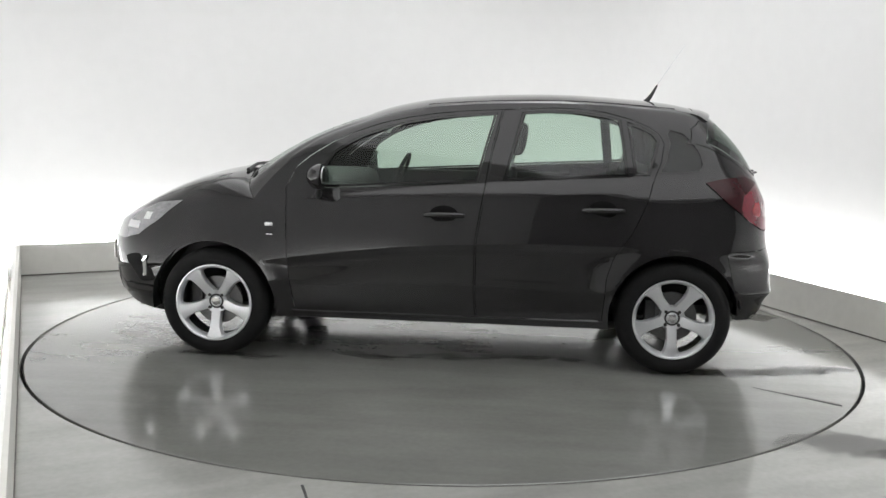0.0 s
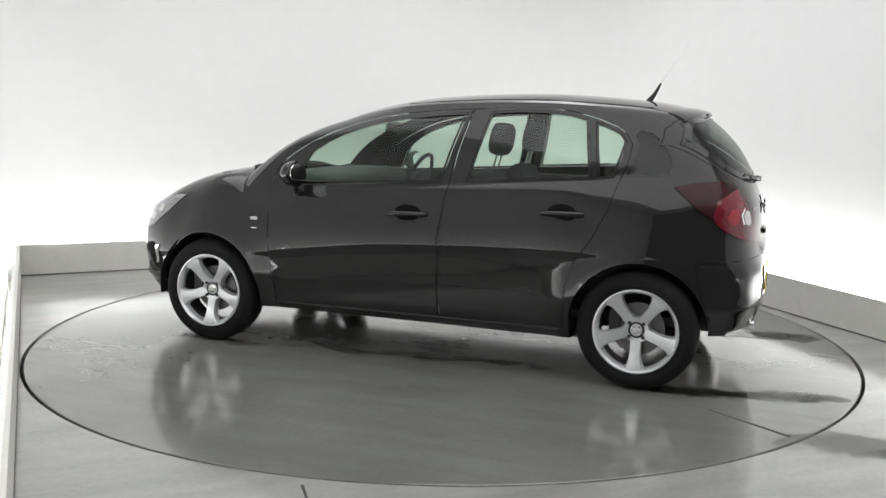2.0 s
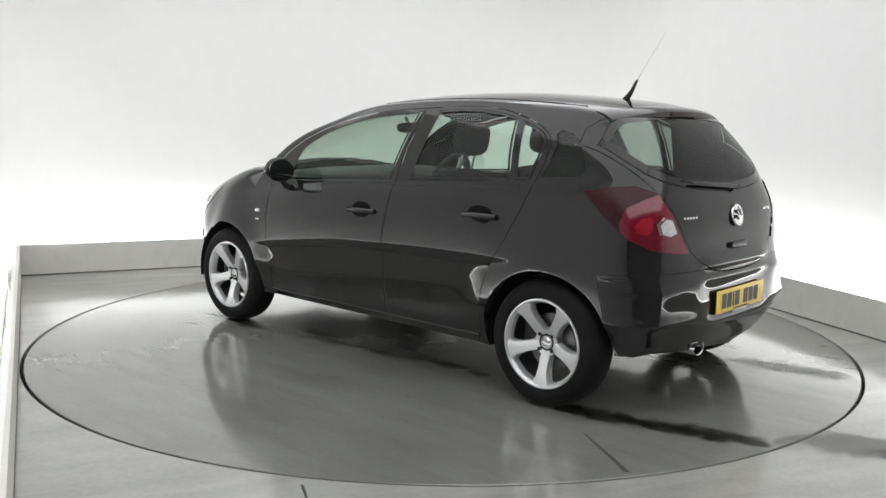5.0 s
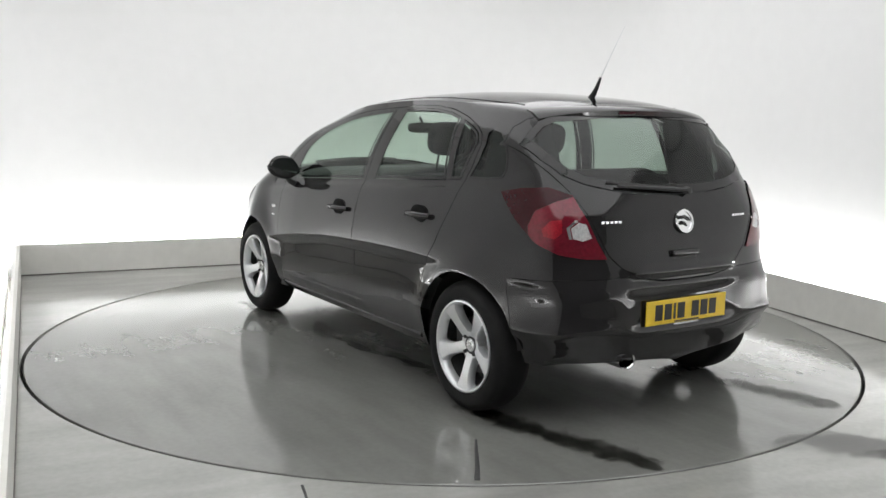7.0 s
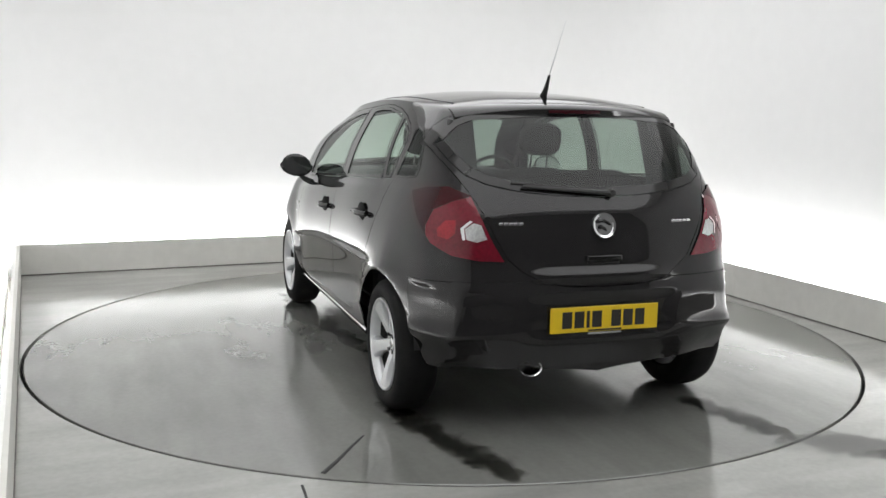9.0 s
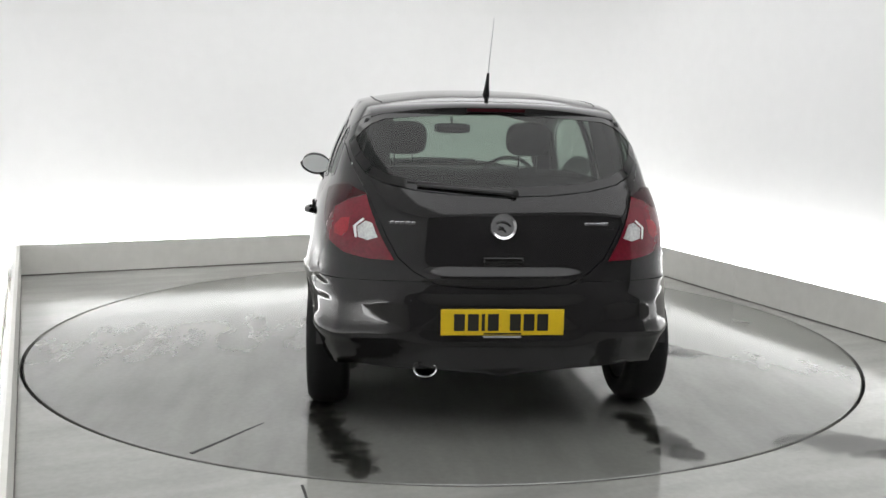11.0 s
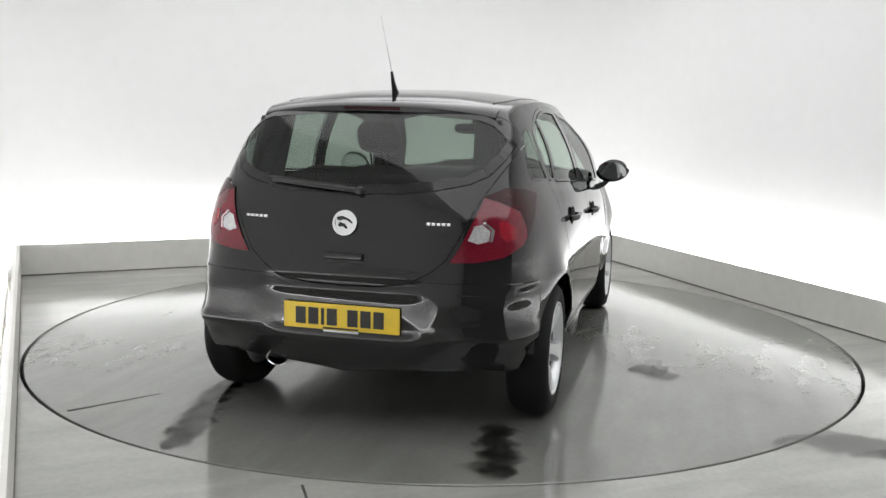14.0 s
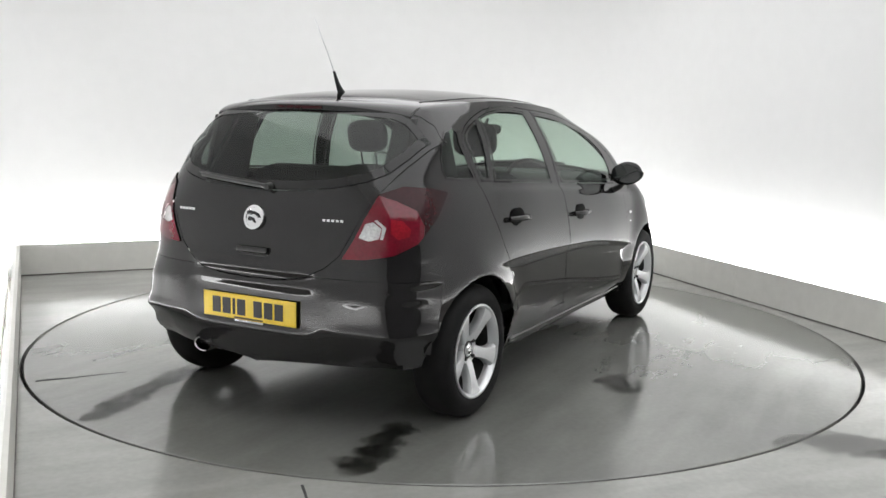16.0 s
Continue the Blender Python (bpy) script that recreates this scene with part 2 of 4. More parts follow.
def backdrop():
    """One white sheet: left wall, rounded corner, back wall, rounded corner, right wall."""
    r = 1.0
    line = [(A, C)]
    line += [(A + r - r * math.cos(a), D - r + r * math.sin(a)) for a in np.linspace(0, math.pi / 2, 13)]
    line += [(B - r + r * math.sin(a), D - r + r * math.cos(a)) for a in np.linspace(0, math.pi / 2, 13)]
    line += [(X1_NEAR + GAP, C)]
    bm = bmesh.new()
    cx, cy = (A + B) / 2, (C + D) / 2
    rows = []
    for x, y in line:
        ox, oy = (x - cx) * 0.03, (y - cy) * 0.02
        rows.append([bm.verts.new(p) for p in ((x, y, -0.02), (x, y, HIGH), (x + ox, y + oy, HIGH), (x + ox, y + oy, -0.02))])
    for p, q in zip(rows, rows[1:]):
        for k in range(4):
            bm.faces.new((p[k], p[(k + 1) % 4], q[(k + 1) % 4], q[k]))
    bm.faces.new(rows[0])
    bm.faces.new(rows[-1][::-1])
    bmesh.ops.recalc_face_normals(bm, faces=bm.faces)
    room_piece("wall_backdrop", bm, M_WALL, "plain white studio backdrop with rounded corners lit from below", smooth=True)


backdrop()
shut = room_piece("wall_front", box_bm((A + B) / 2, C - 0.05, HIGH / 2, B - A + 0.2, 0.1, HIGH), M_DOORS, "plain grey shutter that closes the booth")
room_piece("ceiling", box_bm((A + B) / 2, (C + D) / 2, HIGH + 0.05, B - A + 0.2, D - C + 0.2, 0.1), M_CEIL, "plain white booth ceiling")

# low upstands, each a row of boards on a backing rail
def upstand(name, x0, y0, x1, y1, joints):
    """Painted boards butted along a backing rail, with a thin dark strip at the floor; the booth lies to the left of
    the run.
    """
    d = Vector((x1 - x0, y1 - y0))
    long, way = d.length, Matrix.Rotation(math.atan2(d.y, d.x), 4, "Z")
    t = 0.02

    def plank(a, b, off, z, thick, high, bevel=0.0):
        p = Vector((x0, y0, 0)) + way @ Vector(((a + b) / 2, off, z))
        return box_bm(p.x, p.y, p.z, b - a, thick, high, bevel, 1, way)

    back = room_piece(name, plank(0, long, -0.03, (UP - 0.004) / 2, t, UP - 0.004), M_EDGE, "low cream painted upstand hiding the trough lights")
    stops = [0] + joints + [long]
    for a, b in zip(stops, stops[1:]):
        part("board", plank(a, b - 0.0015, -0.01, UP / 2 + 0.002, t, UP - 0.004, 0.001), M_UPSTAND, back, False)
    # thin, unevenly toned dark strip along the foot of the boards
    part("floor_seal", plank(0, long, 0.002, 0.004, 0.006, 0.008, 0.001), M_FOOTSTRIP, back, False, "thin dark strip at the floor")


upstand("upstand_back", X1, Y1 + 0.03, X0, Y1, [2.0])
upstand("upstand_left", X0, Y1 - 0.03, X0, Y0, [2.46, 4.90, 7.34])
upstand("upstand_right", X1_NEAR, Y0, X1, Y1, [1.20, 3.64, 6.08])


def trough_light(cx, cy, long, turn):
    holder = new("trough_light")
    tagged(holder, "long white fluorescent strip lying behind the upstand", "strip light", "trough lights")
    holder.matrix_world = ROOM @ pose(cx, cy, 0, 0, 0, turn)
    part("base", box_bm(0, 0, 0.07, long, 0.16, 0.14), M_EDGE, holder, False)
    part("diffuser", box_bm(0, 0, 0.185, long * 0.98, 0.157, 0.09, 0.01), M_TROUGH, holder)


for i in range(3):
    w = (X1 - X0) / 3
    trough_light(X0 + w * (i + 0.5), Y1 + 0.19, w - 0.03, 0)
for i in range(4):
    w = (Y1 - Y0) / 4
    k = (i + 0.5) / 4
    trough_light(X1_NEAR + (X1 - X1_NEAR) * k + 0.17, Y0 + w * (i + 0.5), w - 0.03, math.degrees(math.atan2(Y1 - Y0, X1 - X1_NEAR)))
    if i:
        trough_light(X0 - 0.17, Y0 + w * (i + 0.5), w - 0.03, 90)


def ceiling_light(cx, cy, sx, sy):
    holder = new("ceiling_light")
    tagged(holder, "flat white diffused panel light on the ceiling", "ceiling light", "ceiling lights")
    holder.matrix_world = ROOM @ pose(cx, cy, HIGH)
    rim = join(*[box_bm(x, y, -0.03, a, b, 0.06) for x, y, a, b in
                 ((0, sy / 2, sx + 0.06, 0.03), (0, -sy / 2, sx + 0.06, 0.03), (sx / 2, 0, 0.03, sy - 0.03), (-sx / 2, 0, 0.03, sy - 0.03))])
    part("frame", rim, M_EDGE, holder, False)
    part("diffuser", box_bm(0, 0, -0.02, sx - 0.04, sy - 0.04, 0.04), M_CLIGHT, holder, False)


ceiling_light(0.15, -1.4, 4.4, 7.6)

# ---------------------------------------------------------------- the turntable
table = new("turntable")
tagged(table, "round glossy grey floor turntable with damp tyre marks", "turntable")
part("disc", lathe([(0.0, -0.119), (RING - 0.018, -0.119), (RING - 0.018, -0.003), (RING - 0.021, 0.0), (2.2, 0.0), (1.8, 0.0), (1.3, 0.0), (0.8, 0.0), (0.3, 0.0), (0.0, 0.0)], 240, "Z"), M_DISC, table, False)


def blotch(name, x, y, rx, ry, turn, seed, material):
    """A thin, ragged-edged film of water."""
    rnd = random.Random(seed)
    ph = [rnd.uniform(0, 6.28) for _ in range(6)]
    bm = bmesh.new()
    n = 64
    rim, top = [], []
    for i in range(n):
        a = 2 * math.pi * i / n
        k = 1 + sum(0.34 / (m + 1) ** 1.05 * math.sin((m + 2) * a + ph[m]) for m in range(6)) * 0.75
        k = max(k, 0.15)
        u, v = math.cos(a) * rx * k, math.sin(a) * ry * k
        c, s = math.cos(turn), math.sin(turn)
        p = (x + c * u - s * v, y + s * u + c * v)
        rim.append(bm.verts.new((*p, 0.0002)))
        top.append(bm.verts.new((x + (p[0] - x) * 0.985, y + (p[1] - y) * 0.985, 0.0012)))
    for i in range(n):
        j = (i + 1) % n
        bm.faces.new((rim[i], rim[j], top[j], top[i]))
    bm.faces.new(top)
    return part(name, bm, material, table, False)


# two tyre trails, and the damp edges under the car
trail = random.Random(4)
level = 0
for (x0, y0), (x1, y1), n, w, k in (((-1.32, 0.70), (-1.60, 0.68), 6, 0.09, 1.5), ((-1.60, 0.68), (-2.26, 0.55), 16, 0.085, 1.8), ((-1.64, -0.72), (-2.20, -0.80), 14, 0.085, 1.6),
                                    ((-0.62, -1.36), (-0.36, -1.26), 5, 0.10, 1.8), ((-0.9, 0.55), (0.5, 0.66), 7, 0.06, 3.2), ((0.9, 0.78), (1.35, 0.72), 4, 0.08, 1.8)):
    for i in range(n):
        t = (i + 0.5) / n
        level += 1
        b = blotch("wet_patch", x0 + (x1 - x0) * t + trail.uniform(-0.03, 0.03), y0 + (y1 - y0) * t + trail.uniform(-0.04, 0.04), trail.uniform(0.6, 1.3) * 0.07 * k, w * trail.uniform(0.5, 1.2), trail.uniform(-0.3, 0.3), level, M_WET if w > 0.0801 and k < 1.79 or n > 12 else M_DAMP)
        b.location.z = 0.00005 * level
joint = tube([(-2.06, 1.20, 0), (-1.95, 1.12, 0), (-1.80, 1.02, 0), (-1.70, 0.95, 0)], 0.012, 0.005, 6)
bmesh.ops.scale(joint, vec=(1, 1, 0.3), verts=joint.verts)
part("joint_line", joint, M_PIT, table, True, "dark hairline joint in the disc")

def puddle(x, y, rx, ry, turn, seed):
    b = blotch("floor_puddle", 0, 0, rx, ry, turn, seed, M_DAMP)
    b.parent = None
    b.location = (x, y, 0)
    tagged(b, "thin dark film of water on the concrete floor", "puddle", "puddles")


puddle(1.72, -1.86, 0.36, 0.17, 0.5, 5)
puddle(1.98, -2.02, 0.30, 0.12, 0.2, 9)
puddle(0.30, -2.68, 0.40, 0.07, 0.1, 14)

# ---------------------------------------------------------------- the car
car = new("car")
tagged(car, "black five-door hatchback with silver alloy wheels on the turntable", "car")
AXLE, TRACK, HUB = 1.2555, 0.738, 0.306

roof_z = smooth_at([(-1.6, 1.33), (-1.47, 1.395), (-1.28, 1.447), (-1.0, 1.475), (-0.67, 1.492), (-0.33, 1.488), (0.017, 1.466), (0.2, 1.44), (0.366, 1.402), (0.5, 1.355)])
sill_z = smooth_at([(-2.0, 0.30), (-1.8, 0.295), (-1.62, 0.298), (-1.5, 0.300), (-1.3, 0.285), (-0.95, 0.235), (0.0, 0.235), (0.9, 0.235), (1.5, 0.225), (1.8, 0.23), (2.1, 0.25)])
belt_z = smooth_at([(-2.0, 1.055), (-1.72, 1.058), (-1.35, 1.058), (-1.12, 1.048), (-0.23, 0.998), (0.53, 0.938), (0.9, 0.895), (1.2, 0.872), (1.5, 0.838), (1.75, 0.782), (1.95, 0.71), (2.1, 0.68)])
rear_x = smooth_at([(0.20, -1.77), (0.30, -1.805), (0.38, -1.842), (0.46, -1.855), (0.56, -1.853), (0.60, -1.850), (0.63, -1.842), (0.66, -1.832), (0.70, -1.823), (0.80, -1.809), (0.92, -1.797), (1.0, -1.769), (1.06, -1.742), (1.1, -1.715)])
front_x = smooth_at([(0.20, 1.98), (0.28, 2.04), (0.36, 2.07), (0.50, 2.08), (0.60, 2.075), (0.68, 2.05), (0.72, 2.03)])
width = smooth_at([(0.0, 0.775), (0.06, 0.80), (0.12, 0.818), (0.25, 0.826), (0.40, 0.829), (0.44, 0.835), (0.462, 0.844), (0.475, 0.849), (0.50, 0.8485), (0.53, 0.8475), (0.60, 0.844), (0.72, 0.836), (0.84, 0.821), (0.93, 0.807), (1.0, 0.786)])
REAR = [(0, 0), (0.003, 0.2), (0.012, 0.4), (0.035, 0.585), (0.08, 0.735), (0.15, 0.84), (0.24, 0.895), (0.40, 0.945), (0.62, 0.985)]
FRONT = [(0, 0), (0.008, 0.16), (0.035, 0.34), (0.09, 0.51), (0.17, 0.66), (0.28, 0.785), (0.42, 0.88), (0.58, 0.94), (0.76, 0.975), (1.0, 0.995)]
crease_up = smooth_at([(-1.41, 0.0), (-1.2, 0.04), (-0.95, 0.085), (-0.6, 0.10), (-0.18, 0.10), (0.17, 0.095), (0.55, 0.06), (0.9, 0.02), (1.06, 0.0)])
NR, NS, NF = 22, 46, 34
NOSE = 1.04


def flare(x, y, z):
    """Swells the side round the wheel openings."""
    for ax in (AXLE, -AXLE):
        r = math.hypot(x - ax, z - HUB)
        if r < 0.60:
            lim = (0.851 if ax > 0 else 0.857) - 0.55 * max(0.0, r - 0.36) ** 1.3 - 0.32 * max(0.0, 0.43 - z)
            if abs(x) > AXLE:
                lim -= (0.36 if ax > 0 else 0.26) * (abs(x) - AXLE) ** 1.25
            k = 0.012
            d = lim - y
            if d > -k and y > 0.5:
                y = y + (d if d > k else (d + k) ** 2 / (4 * k))
    return y


def ease(k):
    k = min(1.0, max(0.0, k))
    return k * k * (3 - 2 * k)


def lower_row(f):
    """Half outline of the body at f of the way from sill to belt: rear middle, round the side, front middle."""
    zr = 0.29 + f * (1.058 - 0.29)
    zf = 0.24 + f * (0.69 - 0.24)
    xr, xf, w = rear_x(zr), front_x(zf), width(f)
    wr = w * (0.983 + 0.015 * math.sin(f * 3)) * (1.0 - 0.022 * max(0, f - 0.55) / 0.45)
    wr *= 1 + 0.012 * min(1, max(0, (0.50 - f) / 0.12))
    wf = w * 0.985
    k = 0.35 + 0.65 * min(1, max(0, (f - 0.45) / 0.3))
    full = lambda a: a + 0.030 * k * math.sin(math.pi * min(1, max(0, (a - 0.5) / 0.5))) ** 0.7
    rear = [(xr + b, full(a) * wr) for b, a in REAR]
    front = [(xf - b, a * wf) for b, a in FRONT[::-1]]
    line = curve(rear + [(-0.75, w), (-0.25, w), (0.25, w), (0.65, w)] + front, 1600)
    cut_a = int(np.argmin(np.abs(line[:800, 0] - rear[6][0])))
    cut_b = 400 + int(np.argmin(np.abs(line[400:1300, 0] - NOSE)))
    pick = lambda i, j, n: line[np.linspace(i, j, n + 1).round().astype(int)]
    nr, ns, nf = pick(0, cut_a, NR), pick(cut_a, cut_b, NS), pick(cut_b, 1599, NF)
    out = []
    for x, y in [*nr[:-1], *ns[:-1], *nf]:
        zs, zb = sill_z(x), belt_z(x)
        z = zs + f * (zb - zs)
        if y > 0.6 and -1.4 < x < 1.05:      # the waist crease climbs towards the rear
            lift = crease_up(x) * math.sin(math.pi * min(1, max(0, (f - 0.12) / 0.88))) ** 0.6
            y += width(f - lift) - width(f)
        p = Vector((x, flare(x, y, z) if y > 0.6 else y, z))
        if x < -1.48:                 # fin and hollow in the bumper's corners
            k = ease((y - 0.30) / 0.26) * ease((-1.44 - x) / 0.26)
            d = 0.013 * math.exp(-((z - 0.452) / 0.026) ** 2) - 0.020 * max(0.0, 0.425 - z) / 0.125 + 0.006 * ease((z - 0.575) / 0.03) * ease((0.66 - z) / 0.06)
            p += Vector((x + 1.3, y, 0)).normalized() * d * k
            hollow = ease((0.375 + 0.25 * (z - 0.53) - y) / 0.06) * ease((z - 0.425) / 0.04) * ease((0.635 - z) / 0.04)
            p.x += 0.016 * hollow                             # recess for the plate
            w = 1 - min(1, max(0, (y - 0.27) / 0.13))         # ledge across the foot of the tailgate
            p.x -= w * w * (3 - 2 * w) * (0.020 * math.exp(-((z - 0.695) / 0.022) ** 2) if z < 0.695 else 0.020 * math.exp(-((z - 0.695) / 0.030) ** 2))
        out.append(p)
    return out


def shell():
    bm = bmesh.new()
    fs = [0, 0.035, 0.08, 0.12, 0.145, 0.165, 0.18, 0.195, 0.21, 0.225, 0.24, 0.26, 0.285, 0.315, 0.345, 0.37, 0.39, 0.41, 0.43, 0.44, 0.45, 0.463, 0.475, 0.488, 0.50, 0.512, 0.525, 0.537, 0.55, 0.56, 0.57, 0.58, 0.59, 0.605, 0.63, 0.66, 0.70, 0.74, 0.80, 0.86, 0.91, 0.95, 0.98, 1.0]
    rows = [lower_row(f) for f in fs]
    n = len(rows[0])
    top_low = rows[-1]
    ia = NR + NS                      # the foot of the windscreen pillar

    def grid(rs):
        vs = [[bm.verts.new(p) for p in r] for r in rs]
        for a, b in zip(vs, vs[1:]):
            for i in range(len(a) - 1):
                bm.faces.new((a[i], a[i + 1], b[i + 1], b[i]))

    under = [[Vector((p.x, p.y * k, sill_z(p.x) - 0.0 - 0.03 * (1 - k))) for p in rows[0]] for k in (0.0, 0.5, 0.9)]
    grid(under + rows)
    # bonnet
    a = top_low[ia]
    cowl = [Vector(p) for p in curve([tuple(a), (1.095, 0.66, 0.955), (1.14, 0.45, 1.0), (1.175, 0.22, 1.022), (1.19, 0, 1.030)], NF + 1)]
    bon = []
    for s in np.linspace(0, 1, 15):
        row = []
        for i in range(NF + 1):
            p = top_low[ia + i].lerp(cowl[i], s)
            u = i / NF
            p.z += (0.075 * math.sin(math.pi * s) ** 0.8 * min(1, u * 4.0)) * (0.78 + 0.22 * u)
            row.append(p)
        bon.append(row)
    grid(bon)
    # glasshouse
    base = top_low[:ia] + cowl
    edge = [(-1.44, 0), (-1.438, 0.20), (-1.43, 0.39), (-1.405, 0.505), (-1.33, 0.568)]
    rail = [(-1.33, 0.568), (-1.05, 0.597), (-0.6, 0.610), (-0.2, 0.608), (0.1, 0.600), (0.43, 0.582)]
    front = [(0.43, 0.582), (0.45, 0.45), (0.462, 0.25), (0.465, 0)]

    def cap(x, y):
        return roof_z(x) - 0.050 * (abs(y) / 0.58) ** 2.6

    tops = [*curve(edge, NR + 1)[:-1], *curve(rail, NS + 1)[:-1], *curve(front, NF + 1)]
    top = [Vector((x, y, cap(x, y))) for x, y in tops]
    gh = []
    for g in np.linspace(0, 1, 13):
        row = []
        for i in range(n):
            p = base[i].lerp(top[i], g)
            bulge = 0.028 * math.sin(math.pi * g)
            if i < NR:
                k = i / NR
                p.x -= bulge * 1.3 * (1 - k * k)
                p.y += bulge * 0.9 * k
                p.z += bulge * 0.5 * (1 - k)
            elif i < ia:
                p.y += bulge * 0.9
                p.z += bulge * 0.5 * max(0.0, 1 - (ia - i) / 9) ** 2
            else:
                k = (i - ia) / NF
                p.y += bulge * 0.9 * (1 - k)
                p.x += bulge * k * 0.9
                p.z += bulge * (0.5 + 0.7 * k)
            pillar = math.exp(-((i - ia) / (7.0 if i < ia else 9.0)) ** 2)
            p.z += 0.062 * math.sin(math.pi * g ** 0.8) * pillar     # the bowed windscreen pillar
            row.append(p)
        gh.append(row)
    grid(gh)
    spine = [*np.linspace(-1.44, -1.25, NR + 1)[:-1], *np.linspace(-1.25, 0.14, NS + 1)[:-1], *np.linspace(0.14, 0.465, NF + 1)]
    rf = []
    for r in np.linspace(0, 1, 13):
        row = []
        for i in range(n):
            s = math.sin(r * math.pi / 2)
            x, y = top[i].x + (spine[i] - top[i].x) * r ** 1.5, top[i].y * math.cos(r * math.pi / 2)
            row.append(Vector((x, y, cap(x, y))))
        rf.append(row)
    grid(rf)
    bmesh.ops.remove_doubles(bm, verts=bm.verts, dist=0.0012)
    for v in bm.verts:
        if abs(v.co.y) < 0.002:
            v.co.y = 0
    geom = bmesh.ops.duplicate(bm, geom=bm.verts[:] + bm.edges[:] + bm.faces[:])["geom"]
    bmesh.ops.scale(bm, vec=(1, -1, 1), verts=[g for g in geom if isinstance(g, bmesh.types.BMVert)])
    bmesh.ops.remove_doubles(bm, verts=bm.verts, dist=0.0012)
    bmesh.ops.dissolve_degenerate(bm, edges=bm.edges, dist=0.0008)
    seen = set()
    twice = []
    for f in bm.faces:
        key = frozenset(v.index for v in f.verts)
        if key in seen:
            twice.append(f)
        seen.add(key)
    bmesh.ops.delete(bm, geom=twice, context="FACES_ONLY")
    bmesh.ops.recalc_face_normals(bm, faces=bm.faces)
    return bm


def inside(pt, poly):
    x, y = pt
    hit = False
    for (x0, y0), (x1, y1) in zip(poly, poly[1:] + poly[:1]):
        if (y0 > y) != (y1 > y) and x < (x1 - x0) * (y - y0) / (y1 - y0) + x0:
            hit = not hit
    return hit


def to_segment(p, a, b):
    p, a, b = Vector(p), Vector(a), Vector(b)
    d = b - a
    t = max(0, min(1, (p - a).dot(d) / max(d.length_squared, 1e-9)))
    return (a + d * t - p).length


class View:
    """A flat view of the body along a direction, for drawing outlines on it."""

    def __init__(self, right, up, toward, keep):
        self.r, self.u, self.t, self.keep = Vector(right).normalized(), Vector(up).normalized(), Vector(toward).normalized(), keep

    def flat(self, p):
        return (p.dot(self.r), p.dot(self.u))


LEFT = View((1, 0, 0), (0, 0, 1), (0, 1, 0), lambda c, nn: c.y > 0.35 and nn.y > 0.05)
RIGHT = View((1, 0, 0), (0, 0, 1), (0, -1, 0), lambda c, nn: c.y < -0.35 and nn.y < -0.05)
WHEEL_L = View((1, 0, 0), (0, 0, 1), (0, 1, 0), lambda c, nn: c.y > 0.5)
WHEEL_R = View((1, 0, 0), (0, 0, 1), (0, -1, 0), lambda c, nn: c.y < -0.5)
BACK = View((0, 1, 0), (0, 0, 1), (-1, 0, 0), lambda c, nn: c.x < -1.25 and nn.x < -0.08)
FACE = View((0, 1, 0), (0, 0, 1), (1, 0, 0), lambda c, nn: c.x > 0.25 and nn.x > 0.08)
TOP = View((1, 0, 0), (0, 1, 0), (0, 0, 1), lambda c, nn: c.x > 0.7 and nn.z > 0.2)
CORNER_L = View((1, 1, 0), (0, 0, 1), (-1, 1, 0), lambda c, nn: c.x < -1.2 and c.y > 0.3)
CORNER_R = View((1, -1, 0), (0, 0, 1), (-1, -1, 0), lambda c, nn: c.x < -1.2 and c.y < -0.3)
NOSE_L = View((-1, 1, 0), (0, 0, 1), (1, 1, 0), lambda c, nn: c.x > 1.2 and c.y > 0.25)
NOSE_R = View((-1, -1, 0), (0, 0, 1), (1, -1, 0), lambda c, nn: c.x > 1.2 and c.y < -0.25)


def cut(bm, view, poly, reach=0.09):
    """Scores the outline into the mesh and returns the faces inside it."""
    poly = [tuple(p) for p in poly]
    for a, b in zip(poly, poly[1:] + poly[:1]):
        d = Vector((b[0] - a[0], b[1] - a[1]))
        if d.length < 1e-6:
            continue
        nrm = view.r * -d.y + view.u * d.x
        at = view.r * a[0] + view.u * a[1]
        near = []
        for f in bm.faces:
            c = f.calc_center_median()
            if view.keep(c, f.normal) and (to_segment(view.flat(c), a, b) < reach or any(to_segment(view.flat(v.co), a, b) < reach * 0.4 for v in f.verts)):
                near.append(f)
        geom = set(near)
        for f in near:
            geom.update(f.verts)
            geom.update(f.edges)
        bmesh.ops.bisect_plane(bm, geom=list(geom), dist=1e-5, plane_co=at, plane_no=nrm)
    return [f for f in bm.faces if view.keep(f.calc_center_median(), f.normal) and inside(view.flat(f.calc_center_median()), poly)]


def take(bm, faces):
    """Moves faces out of the mesh into one of their own."""
    out = bmesh.new()
    vm = {}
    for f in faces:
        vs = []
        for v in f.verts:
            if v not in vm:
                vm[v] = out.verts.new(v.co)
                vm[v].normal = v.normal
            vs.append(vm[v])
        try:
            nf = out.faces.new(vs)
        except ValueError:
            pass
    bmesh.ops.delete(bm, geom=faces, context="FACES")
    out.normal_update()
    return out


def seam(bm, wide=0.004, deep=0.007):
    """Rolls the rim of a panel inwards so that a shut line shows round it."""
    bmesh.ops.inset_region(bm, faces=bm.faces[:], thickness=wide, use_even_offset=True, use_boundary=True)
    bm.normal_update()
    for v in {v for e in bm.edges if e.is_boundary for v in e.verts}:
        v.co -= v.normal * deep
    return bm


def shift(bm, d):
    bm.normal_update()
    for v in bm.verts:
        v.co += v.normal * d
    return bm


